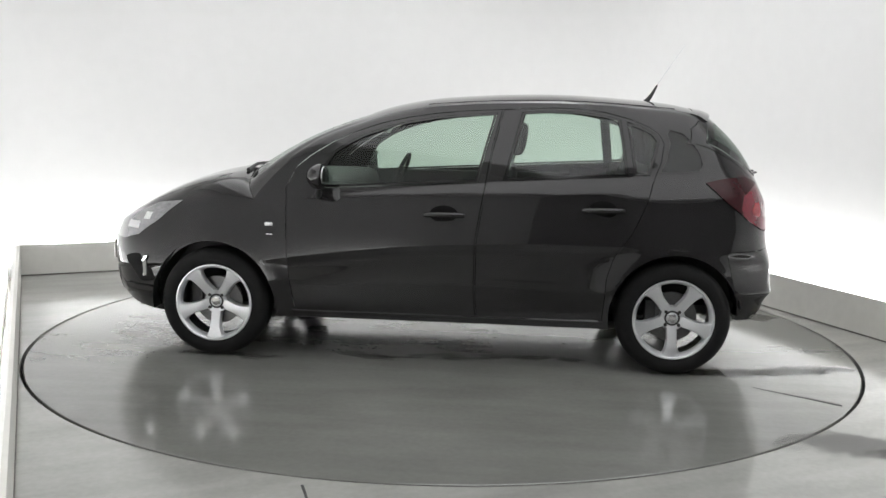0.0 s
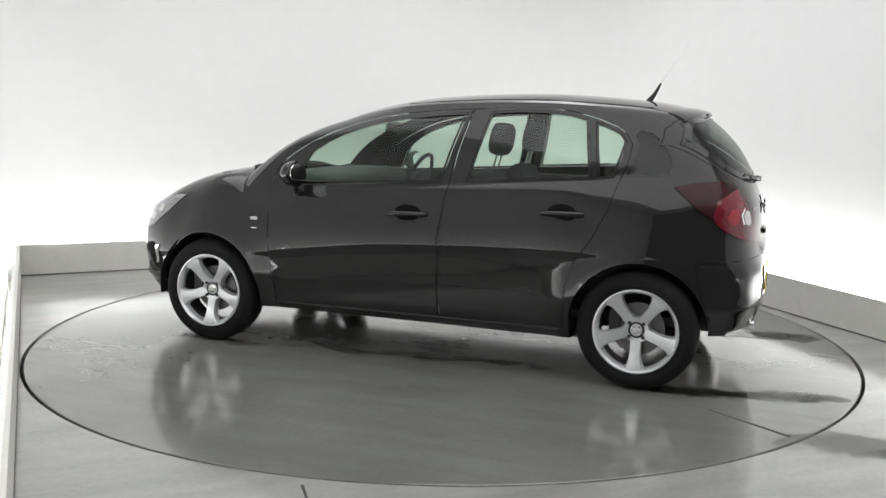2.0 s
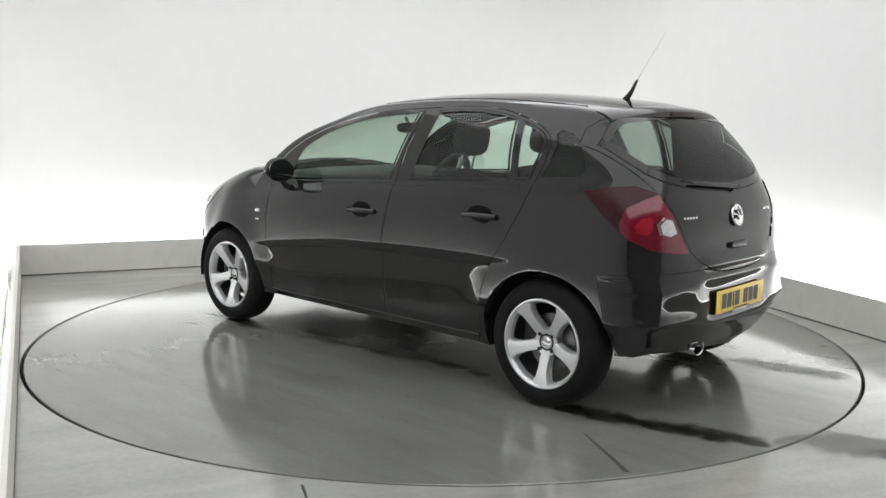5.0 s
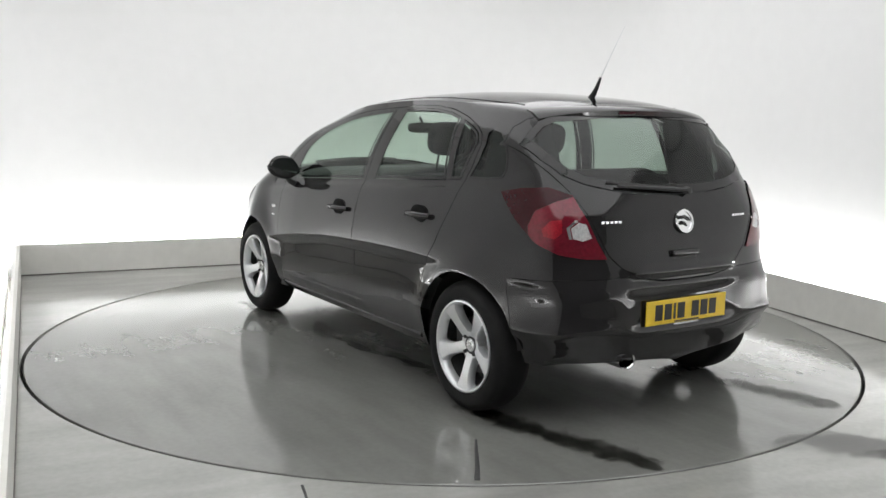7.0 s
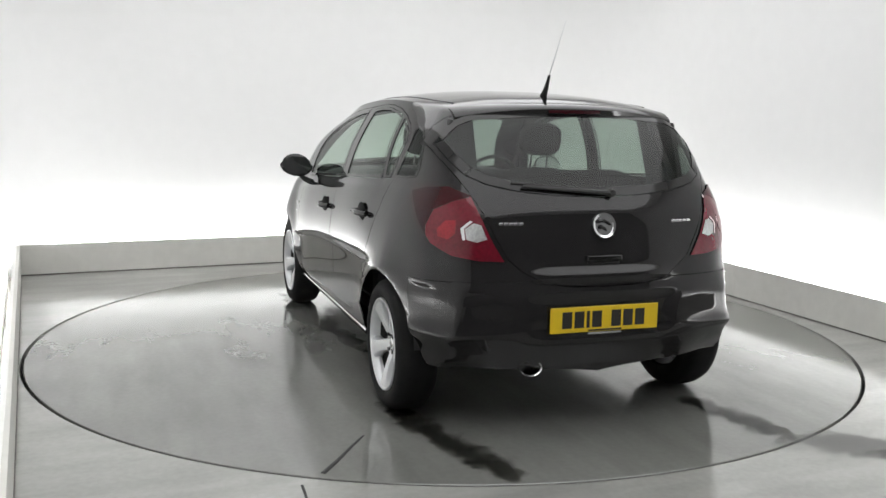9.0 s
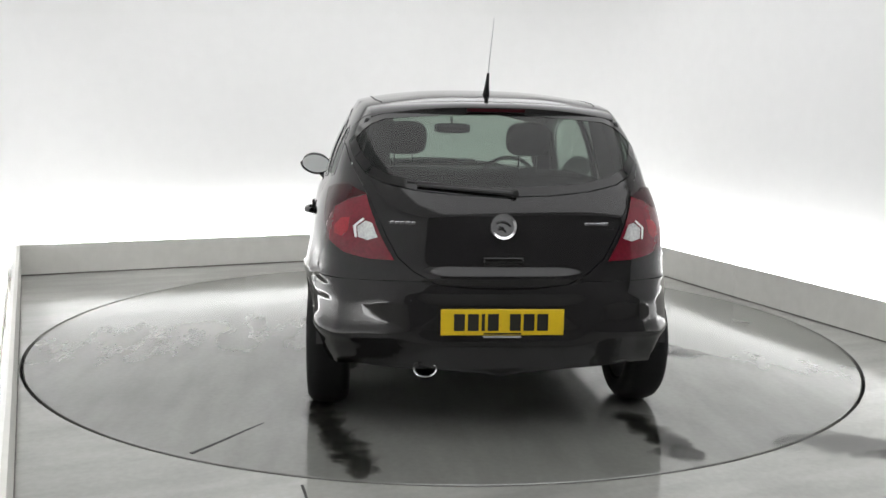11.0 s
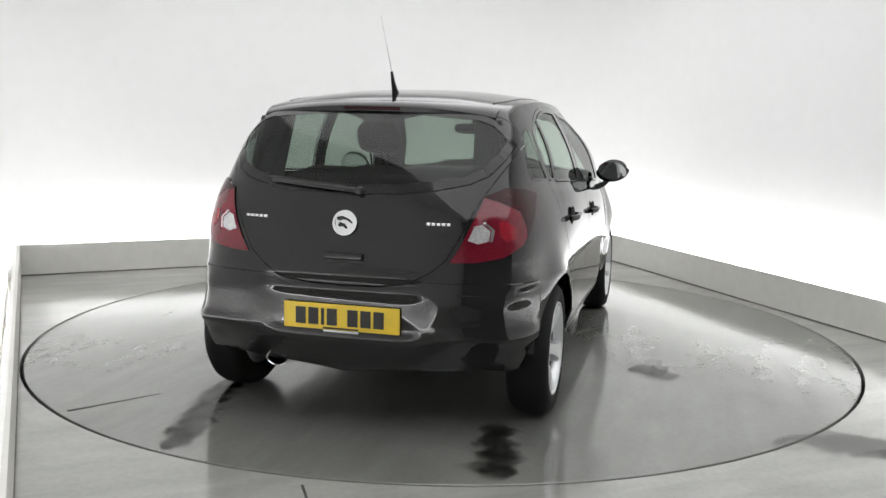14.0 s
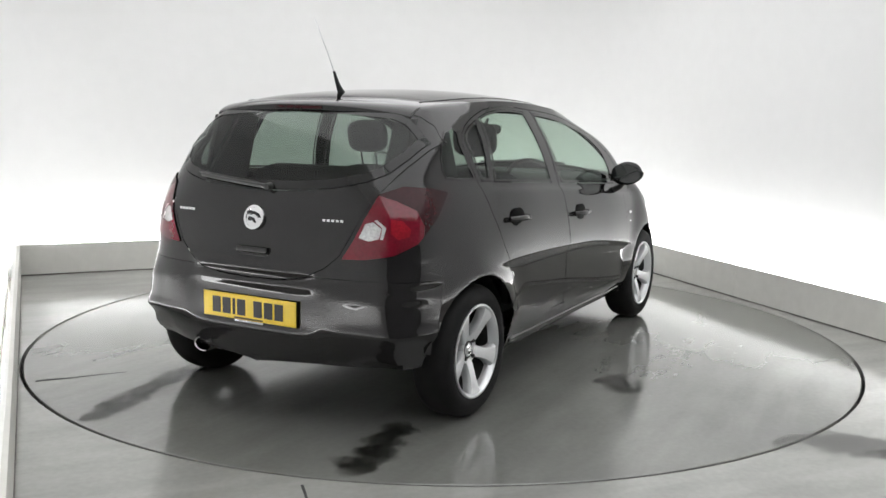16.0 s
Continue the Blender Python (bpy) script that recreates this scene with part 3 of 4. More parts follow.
def rim_of(bm, wide, lift):
    """A raised band along the edge of a pane."""
    c = bm.copy()
    keep = set(c.faces)
    bmesh.ops.inset_region(c, faces=c.faces[:], thickness=wide, use_even_offset=True, use_boundary=True)
    bmesh.ops.delete(c, geom=[f for f in c.faces if f in keep], context="FACES")
    return shift(c, lift)


mirror = lambda poly: [(-x, y) for x, y in poly]

GLASS_F = [(0.70, 0.957), (0.66, 1.05), (0.60, 1.15), (0.52, 1.205), (0.43, 1.25), (0.31, 1.292), (0.18, 1.325), (0.03, 1.35), (-0.13, 1.366), (-0.285, 1.376), (-0.19, 1.01)]
GLASS_R = [(-0.335, 1.022), (-0.425, 1.383), (-0.58, 1.392), (-0.72, 1.390), (-0.86, 1.373), (-0.945, 1.352), (-0.99, 1.058)]
GLASS_Q = [(-1.025, 1.062), (-0.985, 1.340), (-1.06, 1.314), (-1.12, 1.285), (-1.15, 1.245), (-1.135, 1.18), (-1.10, 1.066)]
DOOR_F = [(0.80, 0.275), (0.835, 0.50), (0.85, 0.86), (0.86, 0.95), (0.80, 1.07), (0.72, 1.135), (0.61, 1.205), (0.49, 1.262), (0.35, 1.312), (0.20, 1.347), (0.05, 1.371), (-0.12, 1.387), (-0.315, 1.398), (-0.265, 1.18), (-0.235, 0.98), (-0.19, 0.70), (-0.187, 0.42), (-0.20, 0.275)]
DOOR_R = [(-0.206, 0.275), (-0.193, 0.42), (-0.196, 0.70), (-0.241, 0.98), (-0.271, 1.18), (-0.321, 1.397), (-0.43, 1.404), (-0.58, 1.412), (-0.73, 1.409), (-0.87, 1.392), (-1.0, 1.358), (-1.10, 1.318), (-1.155, 1.28), (-1.18, 1.23), (-1.165, 1.13), (-1.125, 1.03), (-1.095, 0.92), (-1.02, 0.76), (-0.93, 0.63), (-0.895, 0.52), (-0.88, 0.275)]
REAR_GLASS = [(0, 1.028), (0.2, 1.034), (0.365, 1.05), (0.50, 1.078), (0.575, 1.115), (0.62, 1.175), (0.645, 1.24), (0.60, 1.295), (0.555, 1.338), (0.49, 1.366), (0.25, 1.383), (0, 1.388)]
REAR_GLASS += [(-x, z) for x, z in REAR_GLASS[-2:0:-1]]
SCREEN = [(0, 1.05), (0.35, 1.03), (0.60, 0.985), (0.66, 1.0), (0.60, 1.13), (0.53, 1.27), (0.49, 1.325), (0.30, 1.365), (0, 1.378)]
SCREEN += [(-x, z) for x, z in SCREEN[-2:0:-1]]
GATE = [(0, 0.648), (0.15, 0.652), (0.28, 0.668), (0.375, 0.716), (0.44, 0.772), (0.49, 0.865), (0.53, 0.955), (0.575, 1.045), (0.61, 1.105), (0.645, 1.17), (0.668, 1.24), (0.622, 1.315), (0.58, 1.350), (0.50, 1.381), (0, 1.402)]
GATE += [(-x, z) for x, z in GATE[-2:0:-1]]
LAMP = [(-1.44, 0.775, 1.030), (-1.54, 0.74, 1.052), (-1.63, 0.66, 1.062), (-1.70, 0.585, 1.03), (-1.745, 0.535, 0.93), (-1.77, 0.49, 0.83), (-1.775, 0.44, 0.762), (-1.75, 0.54, 0.765), (-1.70, 0.65, 0.785), (-1.63, 0.72, 0.83), (-1.53, 0.765, 0.93)]
HEAD = [(1.47, 0.735, 0.862), (1.62, 0.66, 0.840), (1.80, 0.55, 0.772), (1.92, 0.42, 0.70), (1.95, 0.42, 0.625), (1.86, 0.58, 0.62), (1.74, 0.69, 0.66), (1.60, 0.735, 0.755)]
BONNET = [(1.165, 0), (1.145, 0.22), (1.085, 0.43), (1.02, 0.58), (1.30, 0.645), (1.60, 0.60), (1.80, 0.50), (1.93, 0.34), (1.985, 0.15), (1.995, 0)]
BONNET += [(x, -y) for x, y in BONNET[-2:0:-1]]
QUARTER = [(-1.150, 1.075), (-1.188, 1.15), (-1.203, 1.235), (-1.185, 1.285), (-1.21, 1.310), (-1.28, 1.292), (-1.335, 1.245), (-1.375, 1.18), (-1.39, 1.125), (-1.375, 1.088), (-1.28, 1.077)]
ARCH = 0.345


def build_body():
    bm = shell()
    soft = [v for v in bm.verts if -1.74 < v.co.x < -1.02 and v.co.z > 0.68 and abs(v.co.y) > 0.36]
    for _ in range(5):                 # even out the rear quarters and pillars
        bmesh.ops.smooth_vert(bm, verts=soft, factor=0.5, use_axis_x=True, use_axis_y=True, use_axis_z=True)
    soft = [v for v in bm.verts if v.co.x < -1.36 and 0.36 < v.co.z < 0.75]
    for _ in range(3):                 # soften the bumper
        bmesh.ops.smooth_vert(bm, verts=soft, factor=0.4, use_axis_x=True, use_axis_y=True, use_axis_z=False)
    bm.normal_update()
    # wheel openings
    for ax in (AXLE, -AXLE):
        ring = [(ax + ARCH * math.cos(2 * math.pi * i / 40), HUB + 0.005 + ARCH * math.sin(2 * math.pi * i / 40)) for i in range(40)]
        for v in (WHEEL_L, WHEEL_R):
            faces = cut(bm, v, ring, 0.05)
            bmesh.ops.delete(bm, geom=faces, context="FACES")
    # glass
    tailgate = take(bm, cut(bm, BACK, GATE))
    rear_glass = take(tailgate, cut(tailgate, BACK, REAR_GLASS))
    screen = take(bm, cut(bm, FACE, SCREEN))
    part("windscreen", shift(screen, -0.002), M_GLASS, car, True, "clear green-tinted windscreen")
    gate = part("tailgate", seam(tailgate), M_PAINT, car)
    part("window_border", rim_of(rear_glass, 0.040, 0.0035), M_GLOSSBLACK, gate, True, "black printed border of the rear window")
    part("rear_window", shift(rear_glass, 0.002), M_REARGLASS, gate, True, "dark tinted rear window with curved corners")
    for view, sgn in ((LEFT, 1), (RIGHT, -1)):
        for name, poly, panes in (("front_door", DOOR_F, (GLASS_F,)), ("rear_door", DOOR_R, (GLASS_R, GLASS_Q))):
            door = take(bm, cut(bm, view, poly))
            pbs = []
            for g in panes:
                pbs.append(take(door, cut(door, view, g)))
            d = part(name, seam(door), M_PAINT, car)
            for pb in pbs:
                part("window_seal", rim_of(pb, 0.012, 0.003), M_GLOSSBLACK, d, True, "black window seal")
                part("pane", shift(pb, -0.004), M_GLASS, d, True, "green-tinted side glass")
    for view in (LEFT, RIGHT):
        fixed = take(bm, cut(bm, view, QUARTER, 0.05))
        q = part("quarter_window", shift(rim_of(fixed, 0.008, 0.002), 0.0), M_GLOSSBLACK, car, True, "black-edged fixed rear quarter window")
        part("pane", shift(fixed, -0.002), M_REARGLASS, q, True, "dark tinted quarter glass")
    for view in (CORNER_L, CORNER_R):
        sg = 1 if view is CORNER_L else -1
        poly = [view.flat(Vector((x, y * sg, z))) for x, y, z in LAMP]
        lens = take(bm, cut(bm, view, poly, 0.05))
        lamps[sg] = lens
    for view in (NOSE_L, NOSE_R):
        sg = 1 if view is NOSE_L else -1
        poly = [view.flat(Vector((x, y * sg, z))) for x, y, z in HEAD]
        lens = take(bm, cut(bm, view, poly, 0.05))
        part("headlight", shift(lens, 0.003), M_HEADLENS, car, True, "clear wraparound headlight")
    bonnet = take(bm, cut(bm, TOP, BONNET))
    part("bonnet", seam(bonnet), M_PAINT, car, True, "black bonnet")
    for co, no, test in (((0, 0, 0.625), (0.03, 0, 1), lambda c: c.x < -1.35 and 0.5 < c.z < 0.75), ((-1.56, 0, 0.5), (1, 0, -0.25), lambda c: -1.75 < c.x < -1.35 and c.z < 0.72)):
        near = [f for f in bm.faces if test(f.calc_center_median())]
        geom = set(near)
        for f in near:
            geom.update(f.verts)
            geom.update(f.edges)
        bmesh.ops.bisect_plane(bm, geom=list(geom), dist=1e-5, plane_co=co, plane_no=no)
    low = []
    for f in bm.faces:
        c = f.calc_center_median()
        if 0.03 * c.x + (c.z - 0.625) < 0 and (c.x + 1.56) - 0.25 * (c.z - 0.5) < 0:
            low.append(f)
    bumper = take(bm, low)
    part("rear_bumper", seam(bumper, 0.003, 0.005), M_PAINT, car, True, "black rear bumper with sculpted corners")
    part("bodyshell", bm, M_PAINT, car)


lamps = {}
build_body()

for sg, lens in lamps.items():
    lens.normal_update()
    view = CORNER_L if sg > 0 else CORNER_R
    pieces = [("clear_lens", [(-1.757, 0.515, 0.855), (-1.745, 0.540, 0.912), (-1.73, 0.568, 0.920), (-1.715, 0.597, 0.895), (-1.722, 0.590, 0.853), (-1.742, 0.552, 0.842)], M_CLEARLENS, "clear reversing lens", 0.004),
              ("chrome_strip", [(-1.728, 0.571, 0.925), (-1.713, 0.600, 0.897), (-1.720, 0.593, 0.850), (-1.712, 0.601, 0.850), (-1.703, 0.612, 0.897), (-1.720, 0.580, 0.930)], M_CHROME, "narrow bright divider inside the lamp", 0.005),
              ("dark_lens", [(-1.36, 0.84, 1.2), (-1.78, 0.45, 1.2), (-1.72, 0.555, 1.035), (-1.67, 0.645, 1.005), (-1.615, 0.712, 0.965), (-1.595, 0.735, 0.90), (-1.62, 0.735, 0.74), (-1.40, 0.86, 0.74)], M_DARKRED, "smoked dark red outer lens", 0.007),
              ("brake_lens", [(-1.695, 0.632, 0.930), (-1.665, 0.668, 0.925), (-1.645, 0.697, 0.890), (-1.655, 0.695, 0.860), (-1.685, 0.658, 0.850), (-1.70, 0.632, 0.875)], M_BRIGHTRED, "bright red brake lens", 0.008)]
    made = []
    for nm, pl, mm, lb, up in pieces:
        made.append((nm, take(lens, cut(lens, view, [view.flat(Vector((x, y * sg, z))) for x, y, z in pl], 0.04)), mm, lb, up))
    lamp = part("tail_light", shift(lens, 0.006), M_RED, car, True, "red wraparound tail light with a clear panel")
    for nm, fb, mm, lb, up in made:
        if fb.faces:
            part(nm, shift(fb, up), mm, lamp, True, lb)


def wheel(x, sg):
    """A tyre on a five-spoke alloy rim with its brake disc; the outer face looks along +y."""
    w = new("wheel")
    w.parent = car
    w["label"] = "five-spoke silver alloy wheel with a low-profile tyre"
    w.matrix_local = pose(x, sg * TRACK, HUB, 0, 0, 0 if sg > 0 else 180)
    W = 0.096
    part("tyre", lathe([(0.208, -W + 0.012), (0.24, -W), (0.275, -W + 0.004), (0.293, -W + 0.020), (0.303, -W + 0.045), (0.306, -0.03), (0.3065, 0), (0.306, 0.03), (0.303, W - 0.045), (0.293, W - 0.020), (0.275, W - 0.004), (0.25, W), (0.232, W - 0.002), (0.219, W - 0.008), (0.211, W - 0.016), (0.207, W - 0.03)], 64), M_RUBBER, w)
    # the silver barrel is coloured dark, standing in for shade behind the spokes
    part("barrel", lathe([(0.199, -W + 0.02), (0.194, 0.0), (0.197, W - 0.04), (0.203, W - 0.026)], 60), M_DARKMETAL_SHADE, w, True, "inside of the rim, shade put into its dark colour")
    rim = [lathe([(0.197, W - 0.040), (0.204, W - 0.022), (0.211, W - 0.012), (0.217, W - 0.012), (0.215, W - 0.004), (0.208, W - 0.003), (0.200, W - 0.012), (0.193, W - 0.030), (0.191, W - 0.050)], 60)]
    rim.append(lathe([(0.0, W - 0.052), (0.028, W - 0.05), (0.034, W - 0.056), (0.064, W - 0.050), (0.070, W - 0.062), (0.064, W - 0.11), (0.0, W - 0.11)], 30))
    for k in range(5):
        bm = bmesh.new()
        rows = []
        for r, half, y in ((0.045, 0.026, W - 0.050), (0.072, 0.029, W - 0.040), (0.105, 0.027, W - 0.029), (0.14, 0.030, W - 0.020), (0.172, 0.038, W - 0.013), (0.203, 0.054, W - 0.009)):
            rows.append([bm.verts.new((u, yy, r - (0.012 if abs(u) == half and r > 0.19 else 0))) for u, yy in
                         ((-half, y - 0.045), (-half, y - 0.012), (-half * 0.86, y - 0.002), (-half * 0.3, y - 0.0005), (half * 0.3, y - 0.0005), (half * 0.86, y - 0.002), (half, y - 0.012), (half, y - 0.045))])
        for p, q in zip(rows, rows[1:]):
            for i in range(7):
                bm.faces.new((p[i], p[i + 1], q[i + 1], q[i]))
        bmesh.ops.recalc_face_normals(bm, faces=bm.faces)
        bmesh.ops.rotate(bm, verts=bm.verts, matrix=Matrix.Rotation(2 * math.pi * k / 5 + math.pi, 3, "Y"))
        rim.append(bm)
    r = part("rim", join(*rim), M_ALLOY, w)
    part("centre_cap", lathe([(0.0, W - 0.044), (0.022, W - 0.046), (0.027, W - 0.052)], 24), M_CHROME, r, True, "small silver centre cap")
    for k in range(4):
        a = 2 * math.pi * (k + 0.5) / 4
        b = lathe([(0.0, W - 0.043), (0.009, W - 0.043), (0.010, W - 0.06)], 8)
        bmesh.ops.translate(b, verts=b.verts, vec=(math.cos(a) * 0.05, 0, math.sin(a) * 0.05))
        part("wheel_bolt", b, M_DARKMETAL_SHADE, r)
    part("brake_disc", lathe([(0.05, 0.0), (0.135, 0.0), (0.135, -0.02), (0.05, -0.02)], 40), M_DISCMETAL, w)
    part("caliper", box_bm(0.115, -0.005, 0.03, 0.06, 0.06, 0.13, 0.012), M_DARKMETAL_SHADE, w)
    part("hub", lathe([(0.0, 0.045), (0.06, 0.04), (0.065, -0.03), (0.0, -0.04)], 24), M_DARKMETAL_SHADE, w)


for x in (AXLE, -AXLE):
    for sg in (1, -1):
        wheel(x, sg)
        # wheel-house lining
        bm = bmesh.new()
        pr = []
        for i in range(25):
            a = math.radians(-9 + (198 if x > 0 else 181) * i / 24)
            px, pz = x + 0.36 * math.cos(a), HUB + 0.005 + 0.36 * math.sin(a)
            pr.append((bm.verts.new((px, sg * (0.80 if x > 0 else 0.785), pz)), bm.verts.new((px, sg * 0.52, pz))))
        for p, q in zip(pr, pr[1:]):
            bm.faces.new((p[0], q[0], q[1], p[1]))
        bm.faces.new([p[1] for p in pr])
        part("wheel_arch_liner", bm, M_PLASTIC, car, True, "matt black wheel arch liner")

# the body, for laying details on it
bpy.context.view_layer.update()


def skin():
    bms = bmesh.new()
    for ob in [o for o in bpy.data.objects if o.type == "MESH" and (o.parent is car or (o.parent and o.parent.parent is car)) and o.name.split(".")[0] in
               ("bodyshell", "front_door", "rear_door", "tailgate", "rear_bumper", "rear_window", "windscreen", "pane", "tail_light", "headlight", "bonnet")]:
        bms.from_mesh(ob.data)
    return BVHTree.FromBMesh(bms)


SKIN = skin()


def on_side(x, z, sg=1, lift=0.0):
    p, nn, _, _ = SKIN.ray_cast(Vector((x, 1.6 * sg, z)), Vector((0, -sg, 0)))
    return (p + Vector((0, sg * lift, 0)), nn) if p else (Vector((x, 0.84 * sg, z)), Vector((0, sg, 0)))


def on_back(y, z, lift=0.0):
    p, nn, _, _ = SKIN.ray_cast(Vector((-3, y, z)), Vector((1, 0, 0)))
    return (p + Vector((-lift, 0, 0)), nn) if p else (Vector((-1.83, y, z)), Vector((-1, 0, 0)))


def on_top(x, y, lift=0.0):
    p, nn, _, _ = SKIN.ray_cast(Vector((x, y, 3)), Vector((0, 0, -1)))
    return p + Vector((0, 0, lift - 0.001))


def back_patch(pts, lift, thick, n=1):
    """A flat-ish plate over the rear, following the body: a grid between two polylines (y, z)."""
    bm = bmesh.new()
    rows = [[on_back(y, z, lift)[0] for y, z in row] for row in pts]
    vs = [[bm.verts.new(p) for p in row] for row in rows]
    lo = [[bm.verts.new(p + Vector((thick, 0, 0))) for p in row] for row in rows]
    for a, b in zip(vs, vs[1:]):
        for i in range(len(a) - 1):
            bm.faces.new((a[i], a[i + 1], b[i + 1], b[i]))
    for row, low in ((vs[0], lo[0]), (vs[-1], lo[-1])):
        for i in range(len(row) - 1):
            bm.faces.new((row[i], row[i + 1], low[i + 1], low[i]))
    for k in (0, -1):
        for j in range(len(vs) - 1):
            bm.faces.new((vs[j][k], vs[j + 1][k], lo[j + 1][k], lo[j][k]))
    bmesh.ops.recalc_face_normals(bm, faces=bm.faces)
    return bm


# roof spoiler along the top of the tailgate
bm = bmesh.new()
rows = []
for i in range(25):
    y = -0.55 + 1.10 * i / 24
    k = abs(y) / 0.55
    x0, xb = -1.38 + 0.05 * k ** 3, -1.492 + 0.075 * k ** 2.5
    z0 = roof_z(x0) - 0.050 * (abs(y) / 0.58) ** 2.6
    zb = 1.402 - 0.045 * k ** 2.4
    rows.append([bm.verts.new(p) for p in ((x0, y, z0 + 0.002), ((x0 + xb) / 2, y, (z0 + zb) / 2 + 0.008), (xb + 0.006, y, zb + 0.004), (xb, y, zb - 0.003), (xb + 0.004, y, zb - 0.026), ((x0 + xb) / 2 + 0.02, y, zb - 0.016))])
for a, b in zip(rows, rows[1:]):
    for j in range(5):
        bm.faces.new((a[j], a[j + 1], b[j + 1], b[j]))
bm.faces.new(rows[0])
bm.faces.new(rows[-1])
bmesh.ops.recalc_face_normals(bm, faces=bm.faces)
spoiler = part("roof_spoiler", bm, M_PAINT, car)
part("brake_light", box_bm(-1.487, 0, 1.387, 0.014, 0.26, 0.016, 0.004), M_DARKRED, spoiler, True, "slim red high brake light")

# number plate in its recess
px = on_back(0, 0.51)[0].x - 0.009
plate = part("number_plate", box_bm(px, 0, 0.511, 0.006, 0.52, 0.111, 0.002, 1), M_YELLOW, car, False, "yellow rear number plate with dark characters")
yy = 0.205
for k, w in enumerate((0.046, 0.046, 0.014, 0.046, 0, 0.046, 0.046, 0.046)):
    if w:
        part("character_bar", box_bm(px - 0.0038, yy - w / 2, 0.511, 0.0016, w, 0.072), M_INK, plate, False, "plain dark bar")
        yy -= w + 0.012
    else:
        yy -= 0.035
part("dealer_strip", box_bm(px - 0.004, 0.0, 0.463, 0.002, 0.16, 0.007), M_INK, plate, False)
part("plate_trim", box_bm(px + 0.002, 0.0, 0.449, 0.008, 0.16, 0.010, 0.002), M_CHROME, car, False, "pale trim below the plate")

# round badge, model marks, gate handle
b0, bn = on_back(0, 0.908)
badge = lathe([(0.0, 0.0), (0.044, 0.0), (0.044, -0.004), (0.054, -0.006), (0.056, 0.0), (0.054, 0.004)], 36, "X")
bmesh.ops.rotate(badge, verts=badge.verts, matrix=Matrix.Rotation(math.atan2(bn.z, -bn.x) * 1.0, 3, "Y"))
bmesh.ops.translate(badge, verts=badge.verts, vec=b0 + Vector((-0.006, 0, 0)))
bd = part("badge", badge, M_CHROME, car, True, "round chrome maker's badge")
sw = join(tube([Vector((b0.x - 0.011, y, b0.z + z)) for y, z in ((0.030, 0.018), (0.010, 0.024), (-0.014, 0.016), (-0.030, 0.002))], 0.008, 0.003, 8),
          tube([Vector((b0.x - 0.011, y, b0.z + z)) for y, z in ((0.024, -0.006), (0.004, -0.008), (-0.010, -0.022))], 0.010, 0.004, 8))
part("badge_mark", sw, M_GLOSSBLACK, bd)
for y0, wide, name in ((0.42, 0.11, "model_mark"), (-0.40, 0.105, "engine_mark")):
    c, _ = on_back(y0, 0.918)
    for k in range(5):
        p, _ = on_back(y0 + (0.5 - (k + 0.5) / 5) * wide, 0.918, 0.002)
        part(name, box_bm(p.x, p.y, p.z, 0.003, wide / 5 * 0.78, 0.011, 0.001, 1), M_CHROME, car, False, "small chrome lettering bar")
hz, _ = on_back(0, 0.765)
part("gate_handle", box_bm(hz.x - 0.006, 0, 0.768, 0.022, 0.17, 0.028, 0.008, 3), M_GLOSSBLACK, car, True, "gloss black tailgate handle")
part("gate_recess", box_bm(hz.x + 0.002, 0, 0.735, 0.012, 0.16, 0.034, 0.005), M_PLASTIC, car)


# exhaust
ex = lathe([(0.030, 0.16), (0.036, 0.0), (0.040, -0.004), (0.041, 0.004), (0.041, 0.16)], 28, "X")
bmesh.ops.scale(ex, vec=(1, 1.25, 0.85), verts=ex.verts)
bmesh.ops.translate(ex, verts=ex.verts, vec=(-1.80, 0.318, 0.298))
pipe = part("exhaust_tip", ex, M_CHROME, car, True, "oval chrome exhaust tip")
part("silencer", box_bm(-1.55, 0.2, 0.31, 0.20, 0.5, 0.12, 0.05, 4), M_DARKMETAL_SHADE, car)
part("exhaust_pipe", tube([(-1.5, 0.25, 0.25), (-0.9, 0.05, 0.22), (0.6, 0.05, 0.2)], 0.028), M_DARKMETAL_SHADE, car)
part("rear_axle_beam", tube([(-AXLE, -0.66, 0.28), (-AXLE + 0.1, 0, 0.26), (-AXLE, 0.66, 0.28)], 0.035), M_DARKMETAL_SHADE, car)
part("undertray", box_bm(0.2, 0, 0.215, 2.4, 1.2, 0.05, 0.015), M_PLASTIC, car, True, "matt black undertray")
part("engine_tray", box_bm(1.45, 0, 0.22, 0.8, 0.9, 0.06, 0.02), M_PLASTIC, car)

# rear wiper
wp = [on_back(y, z, 0.022)[0] for y, z in ((-0.05, 1.043), (0.1, 1.054), (0.24, 1.064), (0.36, 1.073))]
wiper = part("rear_wiper", tube(wp, 0.011, 0.006, 8), M_PLASTIC, car, True, "black rear wiper arm")
part("blade", tube([on_back(y, z, 0.008)[0] for y, z in ((0.02, 1.056), (0.15, 1.066), (0.27, 1.076), (0.40, 1.086))], 0.006, 0.006, 6), M_PLASTIC, wiper)
part("wiper_boss", lathe([(0.0, -0.012), (0.014, -0.010), (0.018, 0.02)], 16, "X"), M_PLASTIC, wiper).matrix_local = Matrix.Translation(wp[0])

# aerial
ab = on_top(-1.17, 0)
aer = part("aerial", tube([ab + Vector((0.02, 0, -0.004)), ab + Vector((0.0, 0, 0.02)), ab + Vector((-0.02, 0, 0.05)), ab + Vector((-0.045, 0, 0.10))], 0.018, 0.006, 10), M_PLASTIC, car, True, "black roof aerial base")
